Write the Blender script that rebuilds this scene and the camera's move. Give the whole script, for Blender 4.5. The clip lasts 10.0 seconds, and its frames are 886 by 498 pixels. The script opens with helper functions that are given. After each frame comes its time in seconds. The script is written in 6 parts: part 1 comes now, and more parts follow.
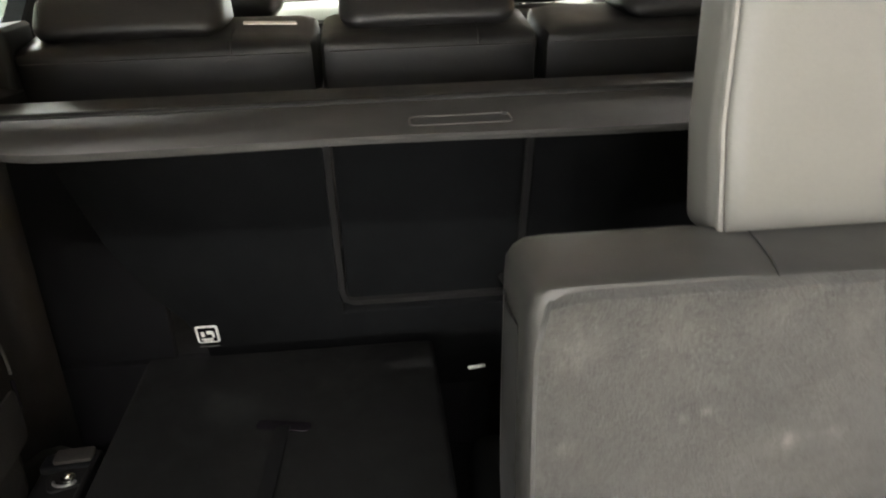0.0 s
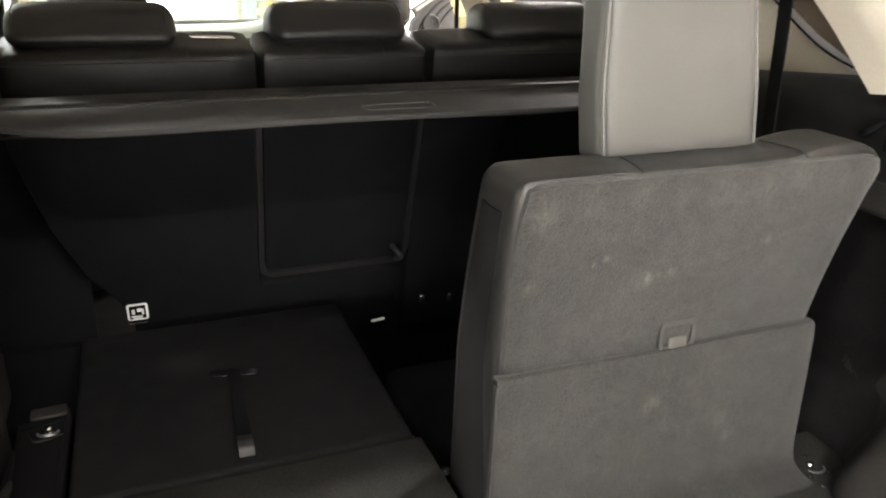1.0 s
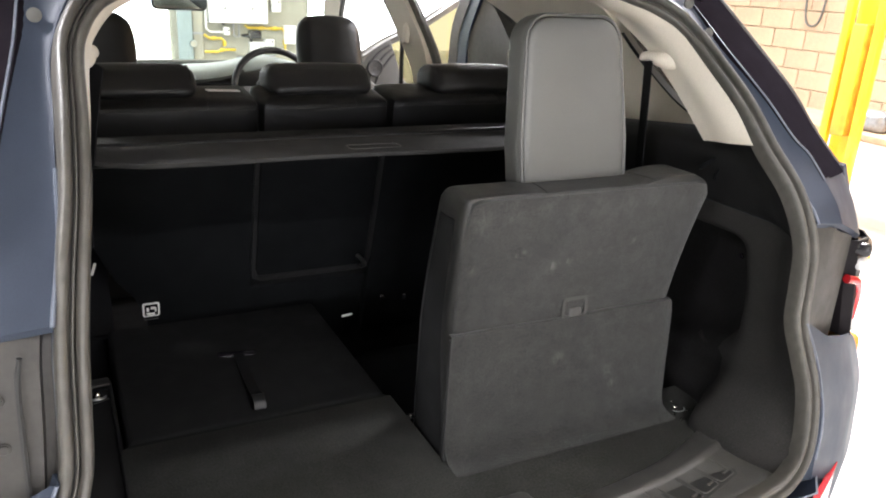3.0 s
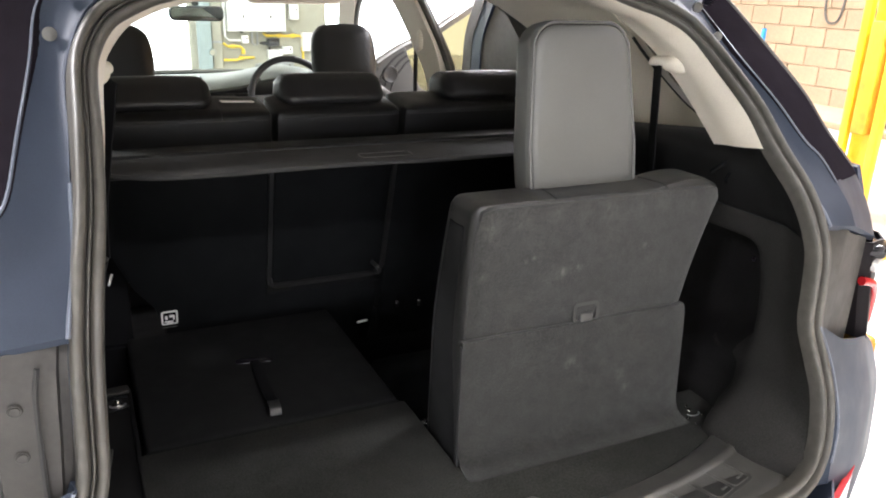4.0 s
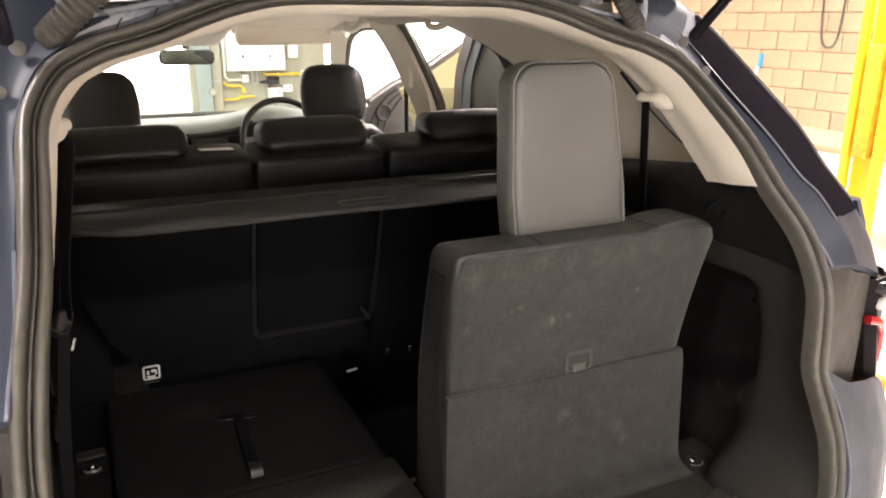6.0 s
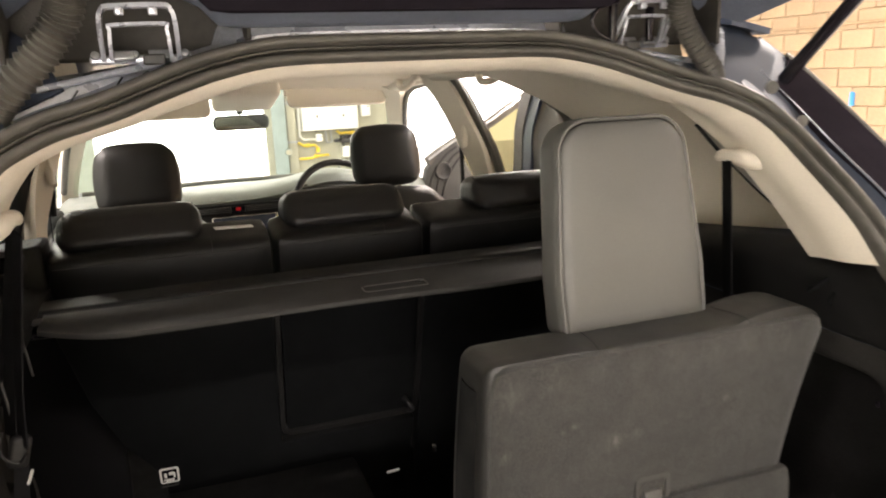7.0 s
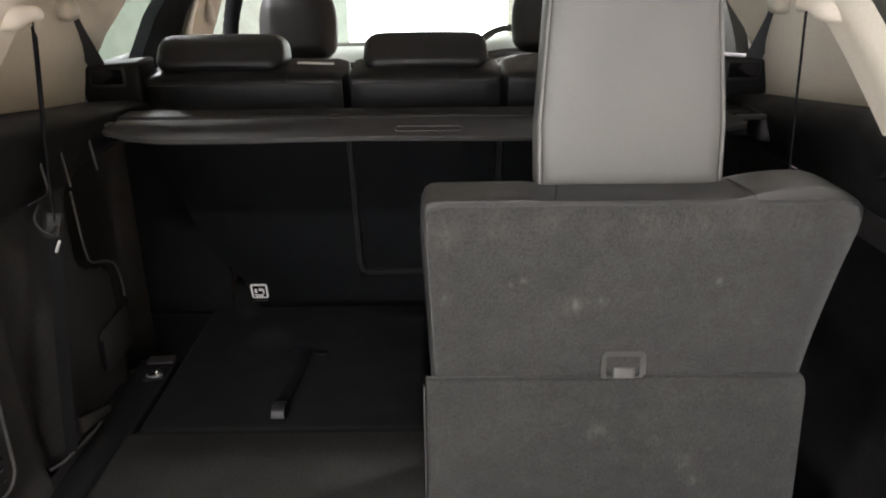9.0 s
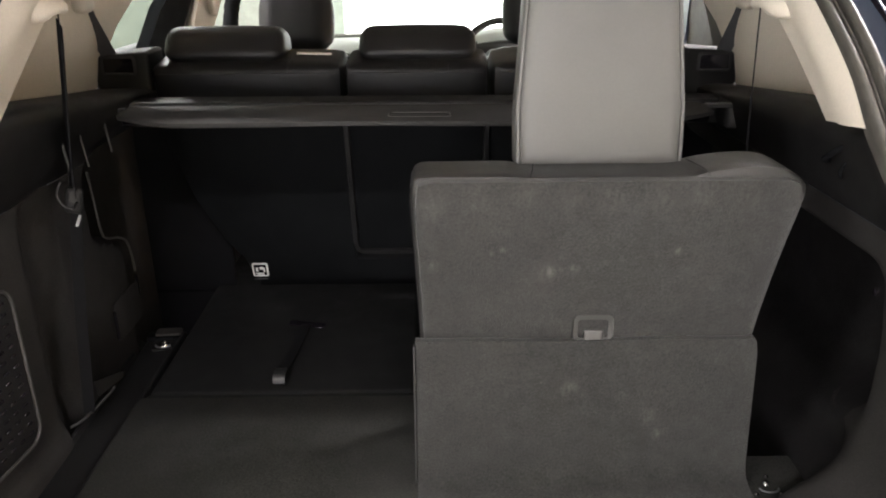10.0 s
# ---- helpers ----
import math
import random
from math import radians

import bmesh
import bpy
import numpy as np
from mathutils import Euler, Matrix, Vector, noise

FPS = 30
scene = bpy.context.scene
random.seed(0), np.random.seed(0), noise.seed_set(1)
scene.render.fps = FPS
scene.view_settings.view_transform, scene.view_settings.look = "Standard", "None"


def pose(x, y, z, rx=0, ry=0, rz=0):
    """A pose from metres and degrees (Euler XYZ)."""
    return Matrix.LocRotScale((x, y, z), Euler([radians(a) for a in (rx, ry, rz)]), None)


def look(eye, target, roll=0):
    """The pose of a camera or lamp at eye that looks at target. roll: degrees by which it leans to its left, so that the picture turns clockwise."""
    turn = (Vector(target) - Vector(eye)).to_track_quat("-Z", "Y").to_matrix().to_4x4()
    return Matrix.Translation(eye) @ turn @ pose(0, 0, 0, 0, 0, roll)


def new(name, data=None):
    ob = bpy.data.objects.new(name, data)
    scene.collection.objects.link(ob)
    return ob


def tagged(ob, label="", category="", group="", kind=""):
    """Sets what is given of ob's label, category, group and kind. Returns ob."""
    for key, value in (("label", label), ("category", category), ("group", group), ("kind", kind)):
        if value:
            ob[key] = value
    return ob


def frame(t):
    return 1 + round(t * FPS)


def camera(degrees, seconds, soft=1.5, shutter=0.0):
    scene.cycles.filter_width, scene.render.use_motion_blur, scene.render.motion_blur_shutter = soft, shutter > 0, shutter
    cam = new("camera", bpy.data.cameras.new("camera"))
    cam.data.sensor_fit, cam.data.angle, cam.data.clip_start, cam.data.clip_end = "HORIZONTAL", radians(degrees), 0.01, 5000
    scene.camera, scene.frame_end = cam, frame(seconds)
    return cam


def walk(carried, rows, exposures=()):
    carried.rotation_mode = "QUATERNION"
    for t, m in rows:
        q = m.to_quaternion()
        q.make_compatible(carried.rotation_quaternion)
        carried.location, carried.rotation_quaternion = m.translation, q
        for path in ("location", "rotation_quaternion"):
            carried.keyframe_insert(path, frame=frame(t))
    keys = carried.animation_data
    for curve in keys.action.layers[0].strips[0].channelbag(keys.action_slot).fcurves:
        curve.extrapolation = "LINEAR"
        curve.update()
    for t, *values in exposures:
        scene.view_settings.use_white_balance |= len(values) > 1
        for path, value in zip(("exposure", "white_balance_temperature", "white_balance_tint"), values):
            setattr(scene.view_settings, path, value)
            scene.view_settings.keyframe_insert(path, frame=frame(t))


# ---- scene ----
cam = camera(60.6, 10.0, soft=1.9, shutter=0.35)
PATH = [
    (0, (-0.087, -0.424, 1.501), (0.07, 1.394, 0.681), -1.7),
    (0.5, (-0.224, -0.576, 1.494), (0.273, 1.198, 0.716), 0.7),
    (1, (-0.36, -0.701, 1.519), (0.341, 1.017, 0.773), 1.7),
    (1.5, (-0.522, -0.839, 1.548), (0.309, 0.823, 0.807), 1.1),
    (2, (-0.572, -0.936, 1.589), (0.37, 0.673, 0.867), 2.6),
    (2.5, (-0.567, -1.012, 1.604), (0.349, 0.63, 0.922), 3.2),
    (3, (-0.573, -1.043, 1.617), (0.304, 0.626, 0.95), 3.2),
    (4.5, (-0.549, -1.059, 1.628), (0.275, 0.645, 0.981), 1.7),
    (5, (-0.534, -1.042, 1.627), (0.304, 0.664, 1.004), 1.3),
    (6.5, (-0.435, -0.967, 1.646), (0.35, 0.795, 1.118), -1.4),
    (7, (-0.332, -0.823, 1.642), (0.317, 1.014, 1.189), -2.3),
    (7.5, (-0.222, -0.685, 1.602), (0.274, 1.196, 1.136), -1.4),
    (8, (-0.08, -0.689, 1.563), (0.196, 1.209, 0.997), 0.2),
    (8.5, (0.041, -0.766, 1.544), (0.105, 1.122, 0.888), -0.2),
    (9, (0.021, -0.875, 1.556), (0.032, 0.993, 0.84), -0.6),
    (9.5, (0.033, -0.931, 1.548), (0.049, 0.926, 0.807), -0.3),
    (10, (0.031, -0.984, 1.568), (0.054, 0.876, 0.833), -0.3),
]
walk(cam, [(t, look(eye, target, roll)) for t, eye, target, roll in PATH],
     [(0, .86, 6650, 12), (1, .75, 6650, 15), (2, .45, 6600, 18), (3, .12, 6150, 16), (5, .08, 6200, 18), (6.5, .02, 7200, 22), (7.5, .06, 7100, 14), (8, .04, 6350, 15), (8.5, .12, 6250, 17), (10, .26, 6450, 18)])
# world, sun and lamps
world = bpy.data.worlds.new("world")
scene.world = world
world.use_nodes = True
wn = world.node_tree
sky = wn.nodes.new("ShaderNodeTexSky")
sky.sky_type, sky.sun_disc = "NISHITA", False
sky.sun_elevation, sky.sun_rotation = radians(35), radians(20)
wn.links.new(sky.outputs[0], wn.nodes["Background"].inputs[0])
wn.nodes["Background"].inputs[1].default_value = 0.1
sun = new("sun", bpy.data.lights.new("sun", "SUN"))
sun.data.energy, sun.data.angle, sun.data.color = 2.0, radians(0.6), (1.0, 0.95, 0.88)
sun.matrix_world = pose(0, 0, 10, 55, 0, 200)


def ceiling_lamp(x, y, z, power, sx=1.5, sy=0.3, rz=0):
    lamp = new("unseen_ceiling_light", bpy.data.lights.new("unseen_ceiling_light", "AREA"))
    lamp.data.shape, lamp.data.size, lamp.data.size_y = "RECTANGLE", sx, sy
    lamp.data.energy, lamp.data.color = power, (1.0, 0.98, 0.95)
    lamp.matrix_world = pose(x, y, z, 0, 0, rz)
    return lamp


# unseen area lamps; places and powers are set to brighten car and walls
for lx, ly, lp in ((-4.0, -3.0, 190), (0.2, -3.8, 160), (4.4, -1.8, 125), (3.2, 1.2, 430), (-3.0, 1.6, 400), (2.8, 5.0, 330), (-2.6, 5.4, 330), (5.4, 3.2, 240), (0.2, 8.6, 220)):
    ceiling_lamp(lx, ly, 3.9, lp)


# ---- materials ----


def mat(name, color, rough=0.6, metal=0.0, var=0.15, scale=40.0, bump=0.0, bump_scale=300.0, var2=0.12, scale2=4.0, coat=0.0, sheen=0.0, spec=0.5, random_tint=0.0, stretch=None):
    m = bpy.data.materials.new(name)
    m.use_nodes = True
    t = m.node_tree
    p = t.nodes["Principled BSDF"]
    p.inputs["Roughness"].default_value, p.inputs["Metallic"].default_value = rough, metal
    p.inputs["Coat Weight"].default_value, p.inputs["Sheen Weight"].default_value = coat, sheen
    p.inputs["Coat Roughness"].default_value = 0.08
    p.inputs["Specular IOR Level"].default_value = spec
    tc = t.nodes.new("ShaderNodeTexCoord")
    src = tc.outputs["Object"]
    if stretch:
        mp = t.nodes.new("ShaderNodeMapping")
        mp.inputs["Scale"].default_value = stretch
        t.links.new(src, mp.inputs["Vector"])
        src = mp.outputs[0]

    def grain(s, detail):
        n = t.nodes.new("ShaderNodeTexNoise")
        n.inputs["Scale"].default_value, n.inputs["Detail"].default_value = s, detail
        t.links.new(src, n.inputs["Vector"])
        return n.outputs["Fac"]

    def ramp(fac, amount):
        r = t.nodes.new("ShaderNodeMapRange")
        r.inputs["From Min"].default_value, r.inputs["From Max"].default_value = 0.25, 0.75
        r.inputs["To Min"].default_value, r.inputs["To Max"].default_value = 1 - amount, 1 + amount
        t.links.new(fac, r.inputs["Value"])
        return r.outputs[0]

    mul = t.nodes.new("ShaderNodeMath")
    mul.operation = "MULTIPLY"
    fine = grain(scale, 4)
    t.links.new(ramp(fine, var), mul.inputs[0])
    t.links.new(ramp(grain(scale2, 5), var2), mul.inputs[1])
    last = mul.outputs[0]
    if random_tint:
        oi = t.nodes.new("ShaderNodeObjectInfo")
        rr = t.nodes.new("ShaderNodeMapRange")
        rr.inputs["To Min"].default_value, rr.inputs["To Max"].default_value = 1 - random_tint, 1 + random_tint
        t.links.new(oi.outputs["Random"], rr.inputs["Value"])
        m2 = t.nodes.new("ShaderNodeMath")
        m2.operation = "MULTIPLY"
        t.links.new(last, m2.inputs[0])
        t.links.new(rr.outputs[0], m2.inputs[1])
        last = m2.outputs[0]
    mix = t.nodes.new("ShaderNodeVectorMath")
    mix.operation = "SCALE"
    mix.inputs[0].default_value = color
    t.links.new(last, mix.inputs["Scale"])
    t.links.new(mix.outputs[0], p.inputs["Base Color"])
    rmul = t.nodes.new("ShaderNodeMath")
    rmul.operation = "MULTIPLY"
    rmul.inputs[0].default_value = rough
    t.links.new(ramp(grain(scale2 * 3, 3), 0.12), rmul.inputs[1])
    t.links.new(rmul.outputs[0], p.inputs["Roughness"])
    if bump:
        b = t.nodes.new("ShaderNodeBump")
        b.inputs["Strength"].default_value, b.inputs["Distance"].default_value = bump, 0.002
        t.links.new(grain(bump_scale, 3), b.inputs["Height"])
        t.links.new(b.outputs[0], p.inputs["Normal"])
    return m


def glow(name, color, strength):
    m = bpy.data.materials.new(name)
    m.use_nodes = True
    t = m.node_tree
    e = t.nodes.new("ShaderNodeEmission")
    e.inputs[0].default_value, e.inputs[1].default_value = (*color, 1), strength
    t.links.new(e.outputs[0], t.nodes["Material Output"].inputs[0])
    return m


def glass(name, tint, rough=0.0):
    m = bpy.data.materials.new(name)
    m.use_nodes = True
    t = m.node_tree
    tr = t.nodes.new("ShaderNodeBsdfTransparent")
    tr.inputs[0].default_value = (*tint, 1)
    gl = t.nodes.new("ShaderNodeBsdfGlossy")
    gl.inputs["Roughness"].default_value = 0.02 + rough
    mx = t.nodes.new("ShaderNodeMixShader")
    mx.inputs[0].default_value = 0.04
    t.links.new(tr.outputs[0], mx.inputs[1])
    t.links.new(gl.outputs[0], mx.inputs[2])
    t.links.new(mx.outputs[0], t.nodes["Material Output"].inputs[0])
    return m


SCUFFS = ((.195, 1.148, .014, 1.3), (.190, 1.145, .03, .4), (.225, 1.152, .012, .5), (.369, 1.18, .010, 1.0), (.126, 1.183, .009, 1.0), (.110, 1.178, .006, .8), (.232, .955, .024, .8), (.356, .903, .022, .8), (.372, .872, .016, .9), (.31, .94, .012, .6), (.028, 1.158, .016, .7), (.03, 1.24, .03, .4))
SCUFFS += tuple((.205 + .022 * k, 1.150 + .004 * k, .009, .45) for k in range(8))
SCUFFS += tuple((.03 + .06 * k, 1.262, .035, .35) for k in range(9))
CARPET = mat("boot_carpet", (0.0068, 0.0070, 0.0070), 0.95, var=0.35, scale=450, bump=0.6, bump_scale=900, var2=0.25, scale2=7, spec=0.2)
BACKCLOTH = mat("seat_back_felt", (0.0176, 0.0178, 0.0163), 0.95, var=0.7, scale=300, bump=0.8, bump_scale=600, var2=0.26, scale2=13, sheen=0.15)
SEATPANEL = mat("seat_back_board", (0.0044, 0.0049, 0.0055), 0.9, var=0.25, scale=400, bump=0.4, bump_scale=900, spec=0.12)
PALEBLOCK = mat("pale_painted_block", (0.36, 0.35, 0.28), 0.85, var=0.1, scale=40, bump=0.6, bump_scale=120)
# darker copy of the leather for the shaded rear of the seat backs
LEATHER_SHADED = mat("black_leather_shaded", (0.0060, 0.0059, 0.0062), 0.45, var=0.15, scale=260, bump=0.25, bump_scale=700, var2=0.15, scale2=6, spec=0.3)
LEATHER = mat("black_leather", (0.0100, 0.0096, 0.0098), 0.43, var=0.2, scale=260, bump=0.3, bump_scale=700, var2=0.2, scale2=9, spec=0.42)
VINYL = mat("dark_grey_vinyl", (0.0212, 0.0210, 0.0202), 0.40, var=0.12, scale=300, bump=0.25, bump_scale=800, var2=0.12, scale2=8)
PALE = mat("light_grey_leather", (0.092, 0.0915, 0.085), 0.5, var=0.04, scale=300, bump=0.06, bump_scale=800, var2=0.08, scale2=6)
PIPING = mat("piping_grey", (0.105, 0.103, 0.097), 0.5, var=0.1)
PLASTIC = mat("black_plastic", (0.016, 0.0155, 0.0155), 0.55, var=0.15, scale=500, bump=0.3, bump_scale=1200)
PLASTIC_GREY = mat("grey_plastic", (0.055, 0.054, 0.051), 0.45, var=0.08, scale=300, bump=0.15, bump_scale=900)
TRIM = mat("side_carpet_trim", (0.0295, 0.0281, 0.0268), 0.92, var=0.3, scale=400, bump=0.5, bump_scale=900, var2=0.25, scale2=6, spec=0.1)
CREAM = mat("cream_headlining", (0.74, 0.68, 0.58), 0.85, var=0.06, scale=300, bump=0.15, bump_scale=900, var2=0.05, scale2=3)
CREAM_HARD = mat("cream_plastic", (0.73, 0.67, 0.57), 0.5, var=0.05, scale=300, bump=0.1, bump_scale=900, var2=0.05)
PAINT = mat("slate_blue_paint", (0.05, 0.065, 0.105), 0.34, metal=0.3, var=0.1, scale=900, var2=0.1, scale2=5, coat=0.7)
# paler copy of the body paint, for ridges and lip that catch light
PAINT_LIT = mat("slate_blue_lit_paint", (0.11, 0.125, 0.16), 0.40, metal=0.2, var=0.1, scale=200, var2=0.15, scale2=6)
POCKET = mat("brown_black_rubber", (0.040, 0.036, 0.030), 0.7, var=0.2, scale=80, bump=0.2, bump_scale=300)
RUBBER = mat("seal_rubber", (0.066, 0.0615, 0.0535), 0.46, var=0.2, scale=60, bump=0.15, bump_scale=400, var2=0.25, scale2=8)
GLOSS = mat("gloss_black", (0.012, 0.010, 0.013), 0.15, var=0.1)
SIDEGLASS = mat("black_side_panel", (0.0125, 0.0105, 0.0135), 0.6, var=0.1, spec=0.0)
# duller, darker copy of the same body paint, for pillars and quarters
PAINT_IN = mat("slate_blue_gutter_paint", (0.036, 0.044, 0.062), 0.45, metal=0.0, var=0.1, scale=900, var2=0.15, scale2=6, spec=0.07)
# base colour raised to carry the gutter's bright reflections
GUTTER = mat("bright_blue_gutter_metal", (0.42, 0.44, 0.49), 0.28, metal=0.5, var=0.12, scale=150, var2=0.2, scale2=9)
PLASTIC_DUSTY = mat("dusty_black_plastic", (0.027, 0.0245, 0.0215), 0.6, var=0.2, scale=120, bump=0.2, bump_scale=700, var2=0.25, scale2=9)
PLASTIC_COVER = mat("grained_cover_plastic", (0.025, 0.0245, 0.0235), 0.7, var=0.15, scale=500, bump=0.3, bump_scale=1200, spec=0.2)
PLASTIC_MID = mat("dark_grey_plastic", (0.05, 0.049, 0.047), 0.5, var=0.1, scale=300, bump=0.2, bump_scale=900)
# darker than the black plastic, for the shade under shelf and cover
ROLL = mat("satin_black_moulding", (0.0085, 0.0083, 0.0084), 0.58, spec=0.3, var=0.15, scale=400, bump=0.3, bump_scale=1200)
GREENWALL = mat("grey_green_wall_paint", (0.30, 0.34, 0.30), 0.8, var=0.06, scale=20, bump=0.1, bump_scale=80)
# near black, standing in for the dark of the deep well
WELLC = mat("unlit_well_carpet", (0.008, 0.008, 0.009), 0.95, var=0.3, scale=400, spec=0.1)
RECESS_DARK = mat("dark_recess_felt", (0.0140, 0.0132, 0.0135), 0.95, var=0.4, scale=350, bump=0.5, bump_scale=800, var2=0.25, scale2=8, spec=0.1)
CHROME = mat("bright_steel", (0.7, 0.7, 0.68), 0.2, metal=1.0, var=0.08)
SEAM = mat("dark_thread", (0.02, 0.02, 0.02), 0.8)
STEEL = mat("dull_steel", (0.35, 0.36, 0.37), 0.4, metal=0.9, var=0.2)
WEBBING = mat("belt_webbing", (0.010, 0.010, 0.0108), 0.85, var=0.3, scale=700, bump=0.4, bump_scale=1200, spec=0.08)
BELTGREY = mat("grey_black_webbing", (0.060, 0.060, 0.065), 0.6, var=0.3, scale=700, bump=0.4, bump_scale=1200, spec=0.3)
STRAPEND = mat("worn_shiny_webbing", (0.015, 0.015, 0.015), 0.35, var=0.2, scale=700, bump=0.3, bump_scale=1200)
LATCH = mat("felt_grey_plastic", (0.029, 0.0286, 0.027), 0.45, var=0.1, scale=300, bump=0.2, bump_scale=900)
RED = mat("red_lens", (0.45, 0.015, 0.02), 0.15, var=0.1, coat=0.8)
SMOKE = mat("smoked_lens", (0.012, 0.010, 0.011), 0.45, var=0.1, spec=0.08)
FLOORFELT = mat("boot_floor_felt", (0.0232, 0.0234, 0.0210), 0.95, var=0.6, scale=300, bump=0.6, bump_scale=900, var2=0.3, scale2=7, spec=0.2)
SILL_PAD = mat("dark_sill_pad", (0.022, 0.022, 0.021), 0.5, var=0.15, scale=300, bump=0.3, bump_scale=900)
SILL = mat("worn_grey_sill_plastic", (0.060, 0.058, 0.054), 0.42, var=0.15, scale=300, bump=0.25, bump_scale=900, var2=0.2, scale2=10)
CLEAR = mat("clear_lens", (0.55, 0.55, 0.53), 0.12, var=0.1, coat=1.0)
AMBER = mat("amber_lens", (0.6, 0.25, 0.03), 0.2, var=0.1, coat=0.5)
WHITE = mat("white_card", (0.75, 0.75, 0.73), 0.6, var=0.04)
DASH = mat("pale_dashboard", (0.165, 0.18, 0.168), 0.6, var=0.08, scale=200, bump=0.2)
SCREEN = mat("dark_screen", (0.03, 0.035, 0.05), 0.08, var=0.05)
BLOCK = mat("painted_block", (0.335, 0.238, 0.148), 0.85, var=0.12, scale=40, bump=0.7, bump_scale=120, var2=0.1, scale2=2, random_tint=0.06)
MORTAR = mat("pale_mortar", (0.56, 0.45, 0.32), 0.9, var=0.15, scale=60, bump=0.5, bump_scale=150)
FLOORPAINT = mat("pale_floor_paint", (0.70, 0.69, 0.66), 0.35, var=0.08, scale=20, var2=0.12, scale2=1.2, bump=0.1, bump_scale=60)
YELLOW = mat("yellow_lift_paint", (0.75, 0.42, 0.01), 0.4, var=0.1, scale=10, var2=0.15)
WALLPAINT = mat("pale_wall_paint", (0.72, 0.70, 0.62), 0.8, var=0.05, scale=20, bump=0.1, bump_scale=80)
BENCH = mat("bench_wood", (0.32, 0.22, 0.13), 0.6, var=0.2, scale=12)
GREYSTEEL = mat("grey_green_steel", (0.24, 0.30, 0.30), 0.5, var=0.08)
PIPE_Y = mat("yellow_pipe", (0.7, 0.5, 0.04), 0.4, var=0.1)
CABINET = mat("white_enamel", (0.78, 0.78, 0.75), 0.4, var=0.03)
BLUE = mat("blue_plastic", (0.03, 0.25, 0.6), 0.4)
GLASS = glass("window_glass", (0.92, 0.96, 0.94))
DOORGLASS = glass("tinted_door_glass", (0.30, 0.285, 0.21))
PRIVACY = glass("privacy_glass", (0.16, 0.165, 0.17))
DAYLIGHT = glow("daylight", (1.0, 1.0, 0.97), 11.0)



def add_scuffs(m, spots, strength):
    """Pale rubbed marks with ragged edges at places on a surface (x, z, radius, weight)."""
    t = m.node_tree
    p = t.nodes["Principled BSDF"]
    base = p.inputs["Base Color"].links[0].from_socket
    tc = t.nodes.new("ShaderNodeTexCoord")
    nz = t.nodes.new("ShaderNodeTexNoise")
    nz.inputs["Scale"].default_value, nz.inputs["Detail"].default_value = 150, 8
    mp = t.nodes.new("ShaderNodeMapping")
    mp.inputs["Scale"].default_value = (1, 1, 0.35)
    t.links.new(tc.outputs["Object"], mp.inputs["Vector"])
    t.links.new(mp.outputs[0], nz.inputs["Vector"])
    total = None
    for x, z, r, w in spots:
        d = t.nodes.new("ShaderNodeVectorMath")
        d.operation = "DISTANCE"
        flat = t.nodes.new("ShaderNodeVectorMath")
        flat.operation = "MULTIPLY"
        flat.inputs[1].default_value = (1, 0, 1)
        t.links.new(tc.outputs["Object"], flat.inputs[0])
        t.links.new(flat.outputs[0], d.inputs[0])
        d.inputs[1].default_value = (x, 0, z)
        r_ = t.nodes.new("ShaderNodeMapRange")
        r_.interpolation_type = "SMOOTHSTEP"
        r_.inputs["From Min"].default_value, r_.inputs["From Max"].default_value = 0.0, r
        r_.inputs["To Min"].default_value, r_.inputs["To Max"].default_value = w, 0.0
        t.links.new(d.outputs["Value"], r_.inputs["Value"])
        if total is None:
            total = r_.outputs[0]
        else:
            a = t.nodes.new("ShaderNodeMath")
            t.links.new(total, a.inputs[0])
            t.links.new(r_.outputs[0], a.inputs[1])
            total = a.outputs[0]
    n2 = t.nodes.new("ShaderNodeMapRange")
    n2.inputs["From Min"].default_value, n2.inputs["From Max"].default_value = 0.35, 0.75
    t.links.new(nz.outputs["Fac"], n2.inputs["Value"])
    mu = t.nodes.new("ShaderNodeMath")
    mu.operation = "MULTIPLY"
    t.links.new(total, mu.inputs[0])
    t.links.new(n2.outputs[0], mu.inputs[1])
    # scattered lint
    vo = t.nodes.new("ShaderNodeTexVoronoi")
    vo.inputs["Scale"].default_value = 38
    t.links.new(tc.outputs["Object"], vo.inputs["Vector"])
    sp = t.nodes.new("ShaderNodeMapRange")
    sp.inputs["From Min"].default_value, sp.inputs["From Max"].default_value = 0.045, 0.03
    t.links.new(vo.outputs["Distance"], sp.inputs["Value"])
    wn_ = t.nodes.new("ShaderNodeTexWhiteNoise")
    t.links.new(vo.outputs["Position"], wn_.inputs["Vector"])
    th = t.nodes.new("ShaderNodeMath")
    th.operation = "GREATER_THAN"
    th.inputs[1].default_value = 0.88
    t.links.new(wn_.outputs["Value"], th.inputs[0])
    ml = t.nodes.new("ShaderNodeMath")
    ml.operation = "MULTIPLY"
    t.links.new(sp.outputs[0], ml.inputs[0])
    t.links.new(th.outputs[0], ml.inputs[1])
    ad = t.nodes.new("ShaderNodeMath")
    ad.use_clamp = True
    t.links.new(mu.outputs[0], ad.inputs[0])
    t.links.new(ml.outputs[0], ad.inputs[1])
    mx = t.nodes.new("ShaderNodeMix")
    mx.data_type = "RGBA"
    mx.inputs["B"].default_value = (0.22, 0.21, 0.19, 1)
    sc = t.nodes.new("ShaderNodeMath")
    sc.operation = "MULTIPLY"
    sc.inputs[1].default_value = strength
